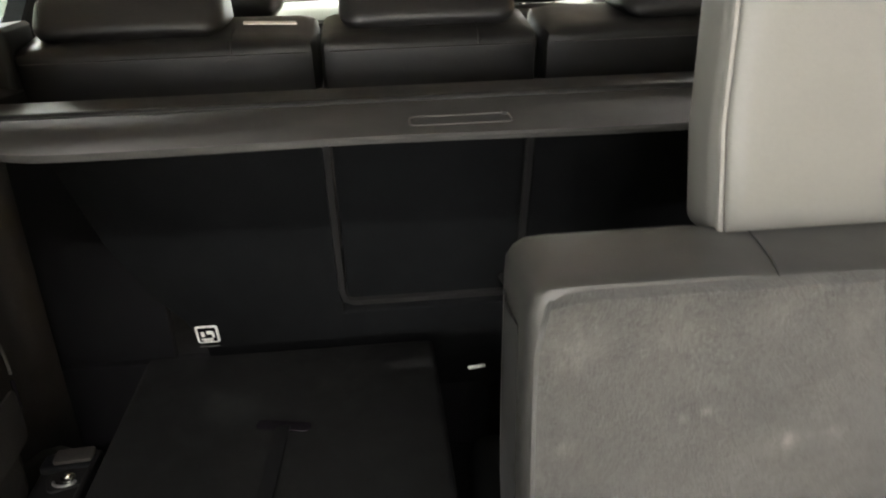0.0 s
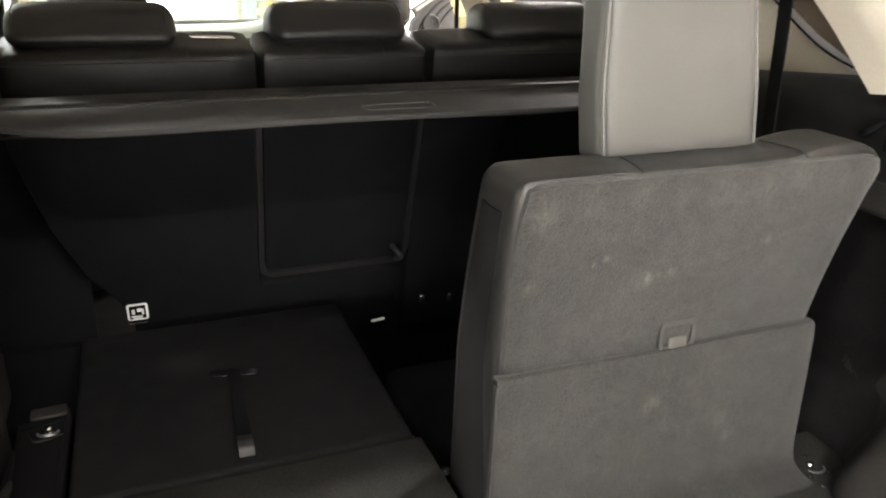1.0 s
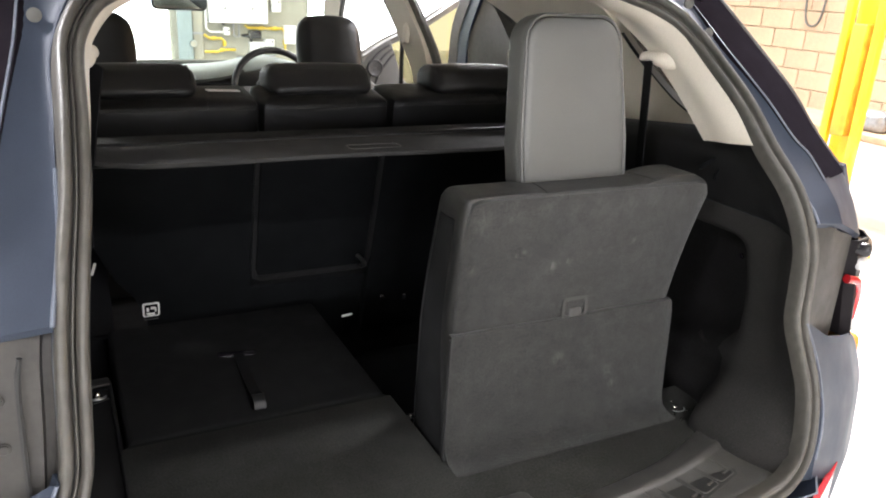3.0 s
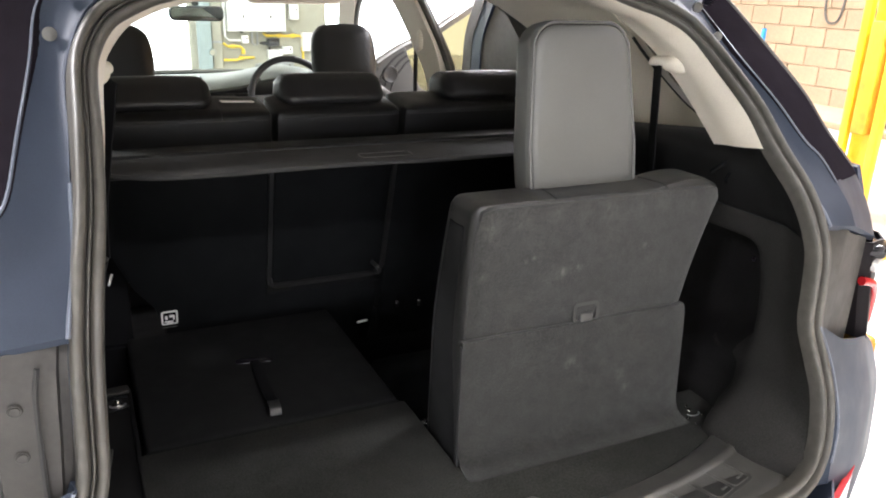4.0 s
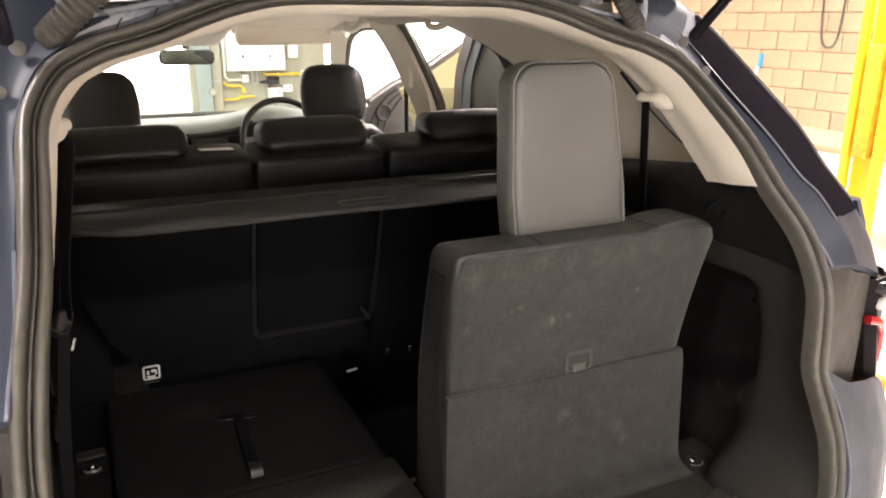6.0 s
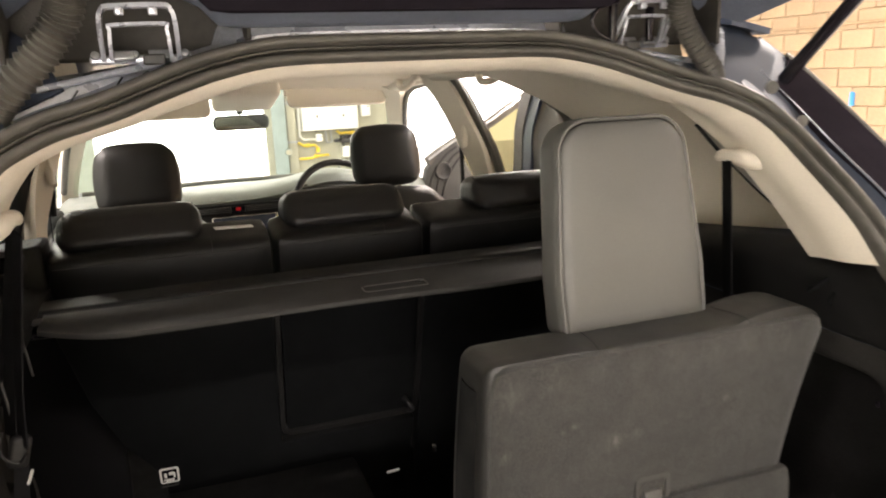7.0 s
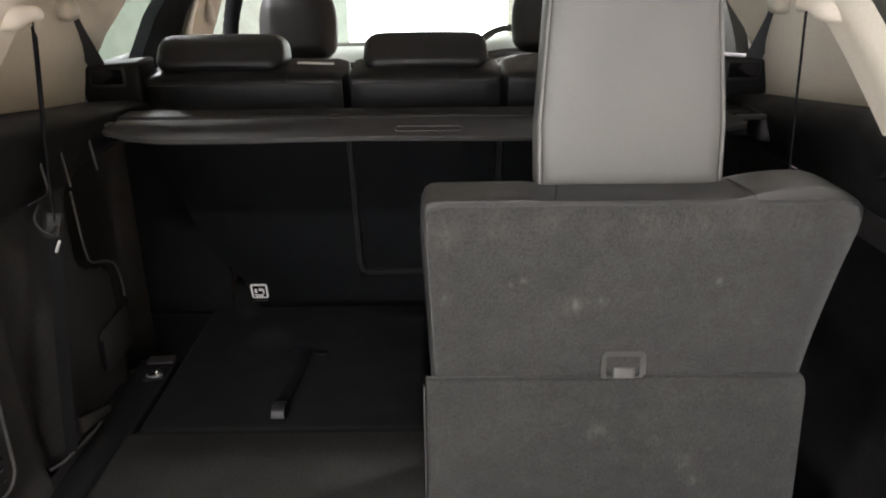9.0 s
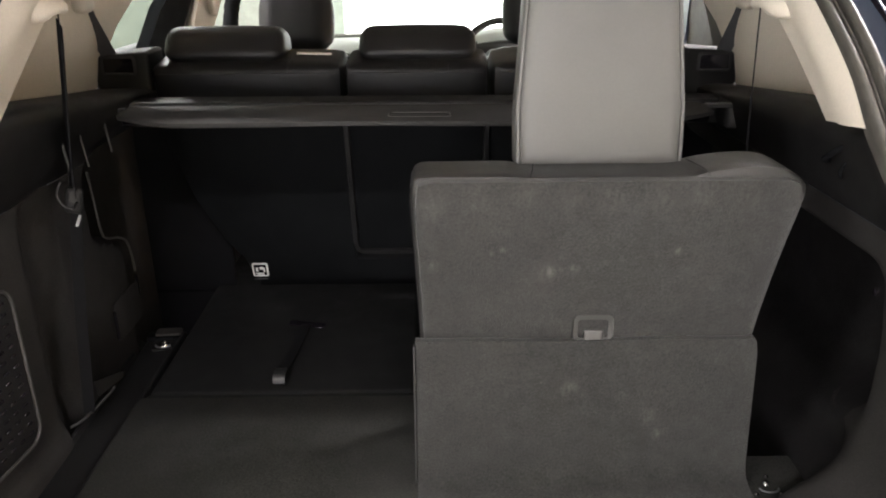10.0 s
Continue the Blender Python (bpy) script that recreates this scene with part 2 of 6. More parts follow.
    t.links.new(ad.outputs[0], sc.inputs[0])
    t.links.new(sc.outputs[0], mx.inputs["Factor"])
    t.links.new(base, mx.inputs["A"])
    t.links.new(mx.outputs["Result"], p.inputs["Base Color"])


add_scuffs(BACKCLOTH, SCUFFS, 0.30)
add_scuffs(FLOORFELT, ((-.2, .78, .25, .25), (.2, .78, .3, .3)), 0.16)
add_scuffs(CARPET, ((-.25, .80, .2, .2),), 0.10)

# ---- helpers for meshes ----
FL = 0.78


def part(name, bm, material, parent=None, label="", sharp=40):
    bmesh.ops.recalc_face_normals(bm, faces=bm.faces)
    for f in bm.faces:
        f.smooth = True
    for e in bm.edges:
        if len(e.link_faces) == 2 and e.calc_face_angle(0) > radians(sharp):
            e.smooth = False
    me = bpy.data.meshes.new(name)
    bm.to_mesh(me)
    bm.free()
    me.materials.append(material)
    ob = new(name, me)
    ob.parent = parent
    if label:
        ob["label"] = label
    return ob


def thing(name, label, category, group="", kind=""):
    return tagged(new(name), label, category, group, kind)


def rbox(size, at=(0, 0, 0), r=0.01, seg=3, rot=None, bm=None):
    """A box with rounded edges."""
    own = bmesh.new()
    bmesh.ops.create_cube(own, size=1.0)
    bmesh.ops.scale(own, vec=size, verts=own.verts)
    if r:
        bmesh.ops.bevel(own, geom=own.edges[:], offset=min(r, min(size) * 0.49), segments=seg, profile=0.5, affect="EDGES")
    if rot:
        bmesh.ops.transform(own, matrix=pose(0, 0, 0, *rot), verts=own.verts)
    bmesh.ops.translate(own, vec=at, verts=own.verts)
    return joined(own, bm)


def joined(own, bm):
    if bm is None:
        return own
    me = bpy.data.meshes.new("tmp")
    own.to_mesh(me)
    own.free()
    bm.from_mesh(me)
    bpy.data.meshes.remove(me)
    return bm


def smooth_path(pts, n=6, closed=False):
    """A Catmull-Rom line through the points."""
    p = [Vector(q) for q in pts]
    out = []
    m = len(p)
    for i in range(m if closed else m - 1):
        a, b, c, d = (p[(i + k) % m] if closed else p[min(max(i + k, 0), m - 1)] for k in (-1, 0, 1, 2))
        for s in range(n):
            t = s / n
            out.append(0.5 * ((2 * b) + (c - a) * t + (2 * a - 5 * b + 4 * c - d) * t * t + (3 * b - a - 3 * c + d) * t ** 3))
    if not closed:
        out.append(p[-1])
    return out


def smooth_rows(rows, n=3):
    """More rows, on smooth lines through the given ones."""
    cols = [smooth_path([row[i] for row in rows], n) for i in range(len(rows[0]))]
    return [list(r) for r in zip(*cols)]


def grid(rows, closed_u=False, bm=None, thick=0.0):
    """A skin over rows of points; with a thickness it becomes a shell."""
    own = bmesh.new()
    vs = [[own.verts.new(q) for q in row] for row in rows]
    for a, b in zip(vs, vs[1:]):
        n = len(a)
        for i in range(n if closed_u else n - 1):
            own.faces.new((a[i], a[(i + 1) % n], b[(i + 1) % n], b[i]))
    if thick:
        bmesh.ops.recalc_face_normals(own, faces=own.faces)
        bmesh.ops.solidify(own, geom=own.faces[:], thickness=thick)
    return joined(own, bm)


def sweep(path, profile, up=(0, 1, 0), closed=False, bm=None, cap=True):
    """Carry a closed profile of (side, up) pairs along a path. up: a vector or a function of the point."""
    rows = []
    n = len(path)
    for i, q in enumerate(path):
        d = (path[(i + 1) % n] - path[i - 1]) if closed else (path[min(i + 1, n - 1)] - path[max(i - 1, 0)])
        d.normalize()
        u = Vector(up(q) if callable(up) else up)
        u = (u - d * u.dot(d)).normalized()
        s = d.cross(u)
        rows.append([q + s * a + u * b for a, b in profile])
    if closed:
        rows.append(rows[0])
    own = grid(rows, True)
    if closed:
        bmesh.ops.remove_doubles(own, verts=own.verts, dist=1e-6)
    elif cap:
        own.verts.ensure_lookup_table()
        k = len(profile)
        own.faces.new(own.verts[:k])
        own.faces.new(own.verts[-k:])
    return joined(own, bm)


def ring(r, n=10, sx=1.0):
    return [(r * sx * math.cos(2 * math.pi * i / n), r * math.sin(2 * math.pi * i / n)) for i in range(n)]


def pipe(pts, r, n=10, bm=None, smooth=5, up=(0.13, 0.21, 0.97)):
    path = smooth_path(pts, smooth) if smooth else [Vector(q) for q in pts]
    return sweep(path, ring(r, n), up, bm=bm)


def prism(poly, depth, m, r=0.004, seg=2, bm=None):
    """A flat outline in x and y, thick along z from 0 to depth, laid at the pose m."""
    own = bmesh.new()
    base = [own.verts.new((a, b, 0)) for a, b in poly]
    f = own.faces.new(base)
    top = bmesh.ops.extrude_face_region(own, geom=[f])
    bmesh.ops.translate(own, vec=(0, 0, depth), verts=[v for v in top["geom"] if isinstance(v, bmesh.types.BMVert)])
    bmesh.ops.recalc_face_normals(own, faces=own.faces)
    if r:
        edges = [e for e in own.edges if e.calc_face_angle(0) > 0.6]
        bmesh.ops.bevel(own, geom=edges, offset=r, segments=seg, profile=0.5, affect="EDGES")
    bmesh.ops.transform(own, matrix=m, verts=own.verts)
    return joined(own, bm)


def rounded_rect(w, h, r, n=5, cx=0.0, cy=0.0):
    out = []
    for sx, sy, a0 in ((1, 1, 0), (-1, 1, 90), (-1, -1, 180), (1, -1, 270)):
        for k in range(n + 1):
            a = radians(a0 + 90 * k / n)
            out.append((cx + sx * (w / 2 - r) + r * math.cos(a), cy + sy * (h / 2 - r) + r * math.sin(a)))
    return out


def spin(profile, m, n=20, bm=None):
    """A turned shape from (radius, height) pairs about the local z axis."""
    rows = [[(r * math.cos(2 * math.pi * i / n), r * math.sin(2 * math.pi * i / n), h) for i in range(n)] for r, h in profile]
    own = grid(rows, True)
    own.verts.ensure_lookup_table()
    own.faces.new(own.verts[:n])
    own.faces.new(own.verts[-n:])
    bmesh.ops.transform(own, matrix=m, verts=own.verts)
    return joined(own, bm)


def cushion(w, d, h, r=0.03, puff=0.012, nx=16, ny=8, nz=10, m=None, shape=None):
    """A padded block, rounded and swollen; shape(x, y, z) may bend it, with x, y, z from -1 to 1."""
    own = bmesh.new()
    bmesh.ops.create_cube(own, size=2.0)
    def cut(axis, n):
        for k in range(1, n):
            co = [0, 0, 0]
            co[axis] = -1 + 2 * k / n
            no = [0, 0, 0]
            no[axis] = 1
            bmesh.ops.bisect_plane(own, geom=own.verts[:] + own.edges[:] + own.faces[:], plane_co=co, plane_no=no)
    cut(0, nx), cut(1, ny), cut(2, nz)
    half = Vector((w / 2, d / 2, h / 2))
    for v in own.verts:
        c = v.co.copy()
        p = Vector((c.x * half.x, c.y * half.y, c.z * half.z))
        core = Vector([max(-(half[i] - r), min(half[i] - r, p[i])) for i in range(3)])
        off = p - core
        if off.length > 1e-9:
            # from the square corner to the round one
            m_len = max(abs(off.x), abs(off.y), abs(off.z))
            p = core + off.normalized() * m_len
        b = [(1 - c[i] ** 2) for i in range(3)]
        for i in range(3):
            j, k = (i + 1) % 3, (i + 2) % 3
            p[i] += c[i] ** 3 * puff * b[j] * b[k]
        v.co = p
        if shape:
            v.co = Vector(shape(v.co.x / half.x, v.co.y / half.y, v.co.z / half.z, v.co))
    if m:
        bmesh.ops.transform(own, matrix=m, verts=own.verts)
    return own

# ---- the workshop round the car ----
WX, WL, WB, WF = 7.2, -6.0, -7.0, 12.0
tagged(part("ground", rbox((60, 60, 0.1), (0, 0, -0.05), 0), FLOORPAINT), "pale painted concrete workshop floor under the car", "floor", kind="structure")
tagged(part("wall_left", rbox((0.2, WF - WB, 5), (WL - 0.1, (WF + WB) / 2, 2.5), 0), GREENWALL), "plain grey-green painted workshop wall", "wall", kind="structure")
# rear doorway and its glowing panel are added, unseen, to light the boot
wall_back = thing("wall_back", "pale painted workshop wall with an unseen doorway added for light", "wall", kind="structure")
BL, BR, BT = -4.3, -.4, 2.4
part("wall_section", rbox((BL - WL, 0.2, 5), ((BL + WL) / 2, WB - 0.1, 2.5), 0), WALLPAINT, wall_back)
part("wall_section", rbox((WX - BR, 0.2, 5), ((WX + BR) / 2, WB - 0.1, 2.5), 0), WALLPAINT, wall_back)
part("lintel", rbox((BR - BL, 0.2, 5 - BT), ((BR + BL) / 2, WB - 0.1, (5 + BT) / 2), 0), WALLPAINT, wall_back)
tagged(part("backdrop", rbox((9, 0.1, 6), (-2.4, WB - 2.5, 2.5), 0), DAYLIGHT), "glowing panel added behind the unseen rear doorway", "daylight", kind="structure")
tagged(part("ceiling", rbox((WX - WL + 0.6, WF - WB + 0.6, 0.2), ((WX + WL) / 2, (WF + WB) / 2, 5.1), 0), WALLPAINT), "plain white workshop ceiling", "ceiling", kind="structure")
wall_right = tagged(part("wall_right", rbox((0.2, WF - WB, 5), (WX + 0.11, (WF + WB) / 2, 2.5), 0), MORTAR), "painted concrete block wall with pale mortar joints", "wall", kind="structure")
# front wall with a wide open doorway full of daylight
DL, DR, DT = -1.42, 1.2, 3.4
wall_front = thing("wall_front", "pale block wall with a wide open doorway and an added second one", "wall", kind="structure")
# second doorway is added, to show white and light the cabin
D2L, D2R = 3.45, 6.9
part("wall_section", rbox((D2L - DR, 0.2, 5), ((D2L + DR) / 2, WF + 0.1, 2.5), 0), PALEBLOCK, wall_front)
part("wall_section", rbox((WX - D2R, 0.2, 5), ((WX + D2R) / 2, WF + 0.1, 2.5), 0), PALEBLOCK, wall_front)
part("lintel", rbox((D2R - D2L, 0.2, 5 - DT), ((D2R + D2L) / 2, WF + 0.1, (5 + DT) / 2), 0), PALEBLOCK, wall_front)
part("wall_section", rbox((DL - WL, 0.2, 5), ((DL + WL) / 2, WF + 0.1, 2.5), 0), GREENWALL, wall_front)
part("lintel", rbox((DR - DL, 0.2, 5 - DT), ((DR + DL) / 2, WF + 0.1, (5 + DT) / 2), 0), PALEBLOCK, wall_front)
tagged(part("backdrop", rbox((20, 0.1, 9), (2, WF + 4, 3.5), 0), DAYLIGHT), "bright overcast daylight outside the open doorway", "daylight", kind="structure")

# ---- the car: shell ----
car = thing("car", "dark slate-blue family car with its tailgate and doors open", "car")
HALF = [(0, -.335, .772), (.30, -.325, .772), (.48, -.31, .776), (.565, -.295, .79), (.615, -.275, .835), (.632, -.25, .92), (.626, -.228, .985), (.606, -.212, 1.06),
        (.600, -.210, 1.13), (.595, -.203, 1.21), (.585, -.165, 1.29), (.573, -.10, 1.36), (.566, -.035, 1.43), (.556, .047, 1.499), (.541, .083, 1.535), (.516, .111, 1.567), (.488, .125, 1.585), (.455, .136, 1.600), (.42, .143, 1.610), (.385, .150, 1.621),
        (.34, .160, 1.638), (.295, .168, 1.654), (.255, .174, 1.665), (.215, .178, 1.673), (.17, .180, 1.677), (.09, .181, 1.678), (0, .182, 1.678)]


def near(z, s):
    """How far the opening's edge stands in on the left-hand side."""
    return .011 * min(1, max(0, (z - .80) / .14)) * min(1, max(0, (1.56 - z) / .14)) if s < 0 else 0


RIM = HALF + [(near(z, -1) - x, y, z) for x, y, z in HALF[-2:0:-1]]
rim = smooth_path(RIM, 6, closed=True)
CEN = Vector((0, -0.05, 1.2))


def rim_up(q):
    v = q - CEN
    return Vector((v.x, 0.18 * v.z, v.z))


def rim_at(z, s=1):
    """Half width and depth of the tailgate opening at a height."""
    pts = [(x - near(h, s), y, h) for x, y, h in HALF[3:17]]
    z = min(max(z, pts[0][2]), pts[-1][2])
    for a, b in zip(pts, pts[1:]):
        if a[2] <= z <= b[2]:
            k = (z - a[2]) / (b[2] - a[2])
            return a[0] + (b[0] - a[0]) * k, a[1] + (b[1] - a[1]) * k
    return pts[-1][0], pts[-1][1]


# a seal of two wide soft ridges with a thin one between them: side runs forward, up runs outward


def ridges(u):
    for lo, hi, deep in ((-.0185, -.0040, .0165), (-.0034, .0014, .0105), (.0024, .0180, .0180)):
        if lo <= u <= hi:
            return .003 + (deep - .003) * (1 - abs((2 * u - lo - hi) / (hi - lo)) ** 2.6) ** .6
    return .003


LIP = [(.012, -.0185)] + [(-ridges(u), u) for u in [-.0185 + .0365 * i / 40 for i in range(41)]] + [(.012, .0180)]
part("tailgate_seal", sweep(rim, LIP, rim_up, closed=True), RUBBER, car, "dusty grey-black rubber seal", 60)
# dark strip in the seal's groove, in place of its shade
part("seal_groove", sweep(rim, [(-.0050, -.0012), (-.0058, .0004), (-.0050, .0020), (-.002, .002), (-.002, -.001)], rim_up, closed=True), SEAM, car)


def offset_rim(out, back, q):
    u = rim_up(q).normalized()
    return q + u * out + Vector((0, -back, 0))


part("tailgate_flange", grid([[offset_rim(o, b, q) for q in rim + rim[:1]] for o, b in ((.004, -.030), (.008, .004), (.018, .004), (.020, -.03))], thick=0.003), PAINT_LIT, car)

BEAD = [(.610, -.206, 1.247), (.606, -.191, 1.270), (.600, -.165, 1.297), (.594, -.130, 1.332), (.591, -.085, 1.376), (.584, -.020, 1.440), (.573, .052, 1.508), (.540, .104, 1.574), (.500, .130, 1.606)]
RIDGE = [(.705, -.190, 1.232), (.695, -.177, 1.268), (.683, -.150, 1.307), (.667, -.118, 1.350), (.647, -.092, 1.378), (.630, -.030, 1.440), (.610, .060, 1.515), (.597, .135, 1.578), (.570, .175, 1.625)]
OUTER = [(.86, -.115, 1.18), (.855, -.095, 1.235), (.835, -.075, 1.297), (.832, -.050, 1.320), (.815, .000, 1.375), (.800, .055, 1.440), (.750, .130, 1.530), (.690, .200, 1.620), (.640, .250, 1.680)]
# shoulder over the lamp, from its lower edge to its upper one
SHOULDER = (((.705, -.190, 1.232), (.78, -.160, 1.206), (.87, -.122, 1.172), (.93, -.06, 1.165), (.945, .02, 1.165)),
            ((.695, -.177, 1.268), (.775, -.136, 1.254), (.862, -.096, 1.238), (.918, -.03, 1.235), (.930, .03, 1.235)),
            ((.683, -.150, 1.307), (.76, -.110, 1.306), (.835, -.075, 1.297), (.885, -.02, 1.290), (.90, .04, 1.290)))
BEADLOW = ((.60, .655, -.29), (.70, .655, -.285), (.782, .657, -.28), (.85, .680, -.262), (.92, .668, -.252), (.99, .645, -.242), (1.068, .612, -.226))
FLANK = ((.60, .87, -.20), (.68, .91, -.19), (.80, .955, -.155), (.851, .970, -.135), (.93, .935, -.125), (.955, .895, -.138))


def at_height(table, z):
    z = min(max(z, table[0][0]), table[-1][0])
    for a, b in zip(table, table[1:]):
        if a[0] <= z <= b[0]:
            k = (z - a[0]) / (b[0] - a[0])
            return a[1] + (b[1] - a[1]) * k, a[2] + (b[2] - a[2]) * k


def mirrored(pts, s):
    return [(s * x, y, z) for x, y, z in pts]


def between(a, b, k, push=(0, 0, 0)):
    return [tuple(p[i] + (q[i] - p[i]) * k + push[i] for i in range(3)) for p, q in zip(a, b)]


for s in (-1, 1):
    g, r, o = (smooth_path(mirrored(p, s), 5) for p in ([(x - near(z, s), y, z) for x, y, z in BEAD], RIDGE, OUTER))
    # painted gutter beside the seal, running down into the shoulder over the lamp
    mids = [[(x, y + d * min(1, max(0, i - 6) / 22), z) for i, (x, y, z) in enumerate(between(g, r, k))] for k, d in ((.10, .008), (.3, .013), (.6, .012), (.88, .003))]
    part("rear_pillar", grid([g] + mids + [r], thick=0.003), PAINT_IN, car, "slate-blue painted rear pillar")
    part("pillar_bead", sweep([Vector(q) for q in r[10:]], ring(.0022, 6), (0, 0, 1)), PAINT_LIT, car)
    part("flange_edge", sweep([Vector((q[0], q[1] - .004, q[2])) for q in g[:22]], ring(.0028, 6), (0, 0, 1)), PAINT_LIT, car)
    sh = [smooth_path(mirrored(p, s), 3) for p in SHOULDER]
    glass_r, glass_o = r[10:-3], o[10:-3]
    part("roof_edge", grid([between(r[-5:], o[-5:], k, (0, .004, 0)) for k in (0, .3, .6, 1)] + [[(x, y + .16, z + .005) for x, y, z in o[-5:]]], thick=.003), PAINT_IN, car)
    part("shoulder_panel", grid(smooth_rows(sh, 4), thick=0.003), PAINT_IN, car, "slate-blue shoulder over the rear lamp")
    under = [g[0]] + [m_[0] for m_ in mids] + [tuple(q) for q in sh[0]]
    part("shoulder_edge", grid([under, [(x, y + .006, z - .010) for x, y, z in under], [(x, y + .06, z - .014) for x, y, z in under]]), PAINT_IN, car)
    fwd = [(x, y + .16, z + .005) for x, y, z in glass_o]
    part("pillar_glass", grid([between(glass_r, glass_o, k, (s * d, -d * .3, 0)) for k, d in ((.0, .0), (.03, -.006), (.3, .004), (.6, .008), (.9, .006), (1, 0))] + [fwd], thick=0.004), SIDEGLASS, car, "glossy black rear side panel")
    part("pillar_edge", sweep([Vector(q) for q in glass_o[2:]], ring(.005, 8), (0, 0, 1)), RUBBER, car)
    # moulded plastic behind the lamp, stepped, with bolts
    rows = []
    for k in range(13):
        z_in, z_out = 1.020 + (1.250 - 1.020) * k / 12, .935 + (1.182 - .935) * k / 12
        xs, ys = rim_at(z_in, s)
        col = ((xs + .014, ys + .006, 0), (xs + .020, ys + .016, .05), (xs + .030, ys + .014, .15), (xs + .033, ys + .004, .2), (.675, -.196, .3), (.688, -.192, .35), (.692, -.176, .37), (.75, -.164, .7), (.80, -.144, .9), (.822, -.138, .97), (.84, -.10, 1))
        rows.append([(s * a, b, z_in + (z_out - z_in) * c) for a, b, c in col])
    recess = part("lamp_recess", grid(rows, thick=0.003), PLASTIC_DUSTY, car, "dusty grey plastic behind the rear lamp")
    for bz in (1.165, 1.105) if s < 0 else ():
        part("bolt_cap", spin([(.001, .0006), (.005, .0008), (.0055, -.0002), (.007, .0002), (.008, -.001), (.001, -.001)], pose(s * .662, -.2015, bz, 90, 0, 0), 14), PLASTIC_DUSTY, recess)
    # dark line drawn for the shadow in the panel's groove
    if s < 0:
        part("recess_slit", pipe([(s * .634, -.206, 1.215), (s * .640, -.208, 1.17), (s * .644, -.210, 1.02)], .0032, 6), SEAM, recess)
    # tail lamp
    rows = []
    for z in (.952, .966, 1.06, 1.152, 1.170):
        xl = .822 + .040 * (1.15 - z) / .18
        rows.append([(s * x, y, z) for x, y in ((xl - .004, -.11), (xl, -.132), (xl + .018, -.146), (.885, -.134), (.916, -.10), (.928, -.03), (.930, .10))])
    lamp = part("tail_lamp", grid(rows, thick=0.004), SMOKE, car, "smoked rear lamp with red strip")
    part("clear_segment", rbox((.040, .034, .026), (s * .864, -.136, 1.118), .010, rot=(0, 0, s * 20)), CLEAR, lamp)
    part("dark_segment", rbox((.075, .05, .028), (s * .87, -.125, 1.15), .01, rot=(0, 0, s * 35)), GLOSS, lamp)
    part("red_strip", pipe([(s * .832, -.142, 1.088), (s * .866, -.143, 1.078), (s * .892, -.132, 1.042), (s * .898, -.126, .985)], .0095), RED, lamp, "red light strip")
    part("clear_segment", rbox((.03, .03, .018), (s * .890, -.128, .972), .006, rot=(0, 0, s * 35)), CLEAR, lamp)
    # lower quarter, with its edge highlight drawn as a paler bead
    rows = []
    for z_in, z_out in ((.60, .60), (.70, .68), (.78, .76), (.86, .83), (.94, .88), (1.01, .925), (1.062, .955)):
        xs, ys = rim_at(z_in, s)
        bx, by = at_height(BEADLOW, z_in)
        ox, oy = at_height(FLANK, z_out)
        zb = z_in + (z_out - z_in) * .2
        row = [(xs + .016, ys + .006, z_in), ((xs + bx) / 2 + .010, (ys + by) / 2 + .014, z_in), (bx - .004, by + .004, z_in), (bx, by, z_in), (bx + .006, by + .003, z_in)]
        row += [(bx + (ox - bx) * k, by + (oy - by) * k - .014 * math.sin(math.pi * k), zb + (z_out - zb) * k) for k in (.33, .66)]
        row += [(ox, oy, z_out), (ox + .012, oy + .025, z_out), (ox + .020, oy + .15, z_out), (max(.975, ox), oy + .5, z_out)]
        rows.append([(s * a, b, c) for a, b, c in row])
    part("quarter_panel", grid(smooth_rows(rows, 3), thick=0.003), PAINT_IN, car, "slate-blue lower rear quarter")
    part("gutter_bead", sweep(smooth_path([(s * at_height(BEADLOW, z)[0], at_height(BEADLOW, z)[1] - .001, z) for z in (.79, .85, .92, .99, 1.062)], 4), ring(.0025, 6), (0, 0, 1)), PAINT_LIT, car)
    part("side_marker", cushion(.035, .07, .10, r=.012, puff=.003, nx=6, ny=6, nz=6, m=pose(s * .972, -.075, .868)), AMBER, car, "amber and clear side marker")
    # body side
    rows = []
    for z, x in ((.35, .93), (.60, .978), (.95, .985), (1.165, .965), (1.235, .945), (1.29, .915)):
        rows.append([(s * x, y, z) for y in (-.02, .4, 1.0)])
    part("body_side", grid(rows, thick=-0.01), PAINT, car)
    rows = []
    for z, x in ((.25, .90), (.55, .95), (.85, .95), (.98, .92)):
        rows.append([(s * x, y, z) for y in (2.5, 3.0, 3.6, 4.0)])
    part("front_wing", grid(rows, thick=-0.01), PAINT, car)
    part("sill", rbox((.14, 2.2, .16), (s * .85, 1.6, .42), .03), PAINT, car)
    for wy in (.55, 3.35):
        wheel_part = part("road_wheel", spin([(.20, -.11), (.33, -.11), (.36, -.08), (.36, .08), (.33, .11), (.20, .11)], pose(s * .80, wy, .36, 0, 90, 0), 28), RUBBER, car)
        part("rim_disc", spin([(.02, .02), (.16, .03), (.21, .07), (.215, -.07), (.02, -.07)], pose(s * .84, wy, .36, 0, 90 * s, 0), 24), STEEL, wheel_part)
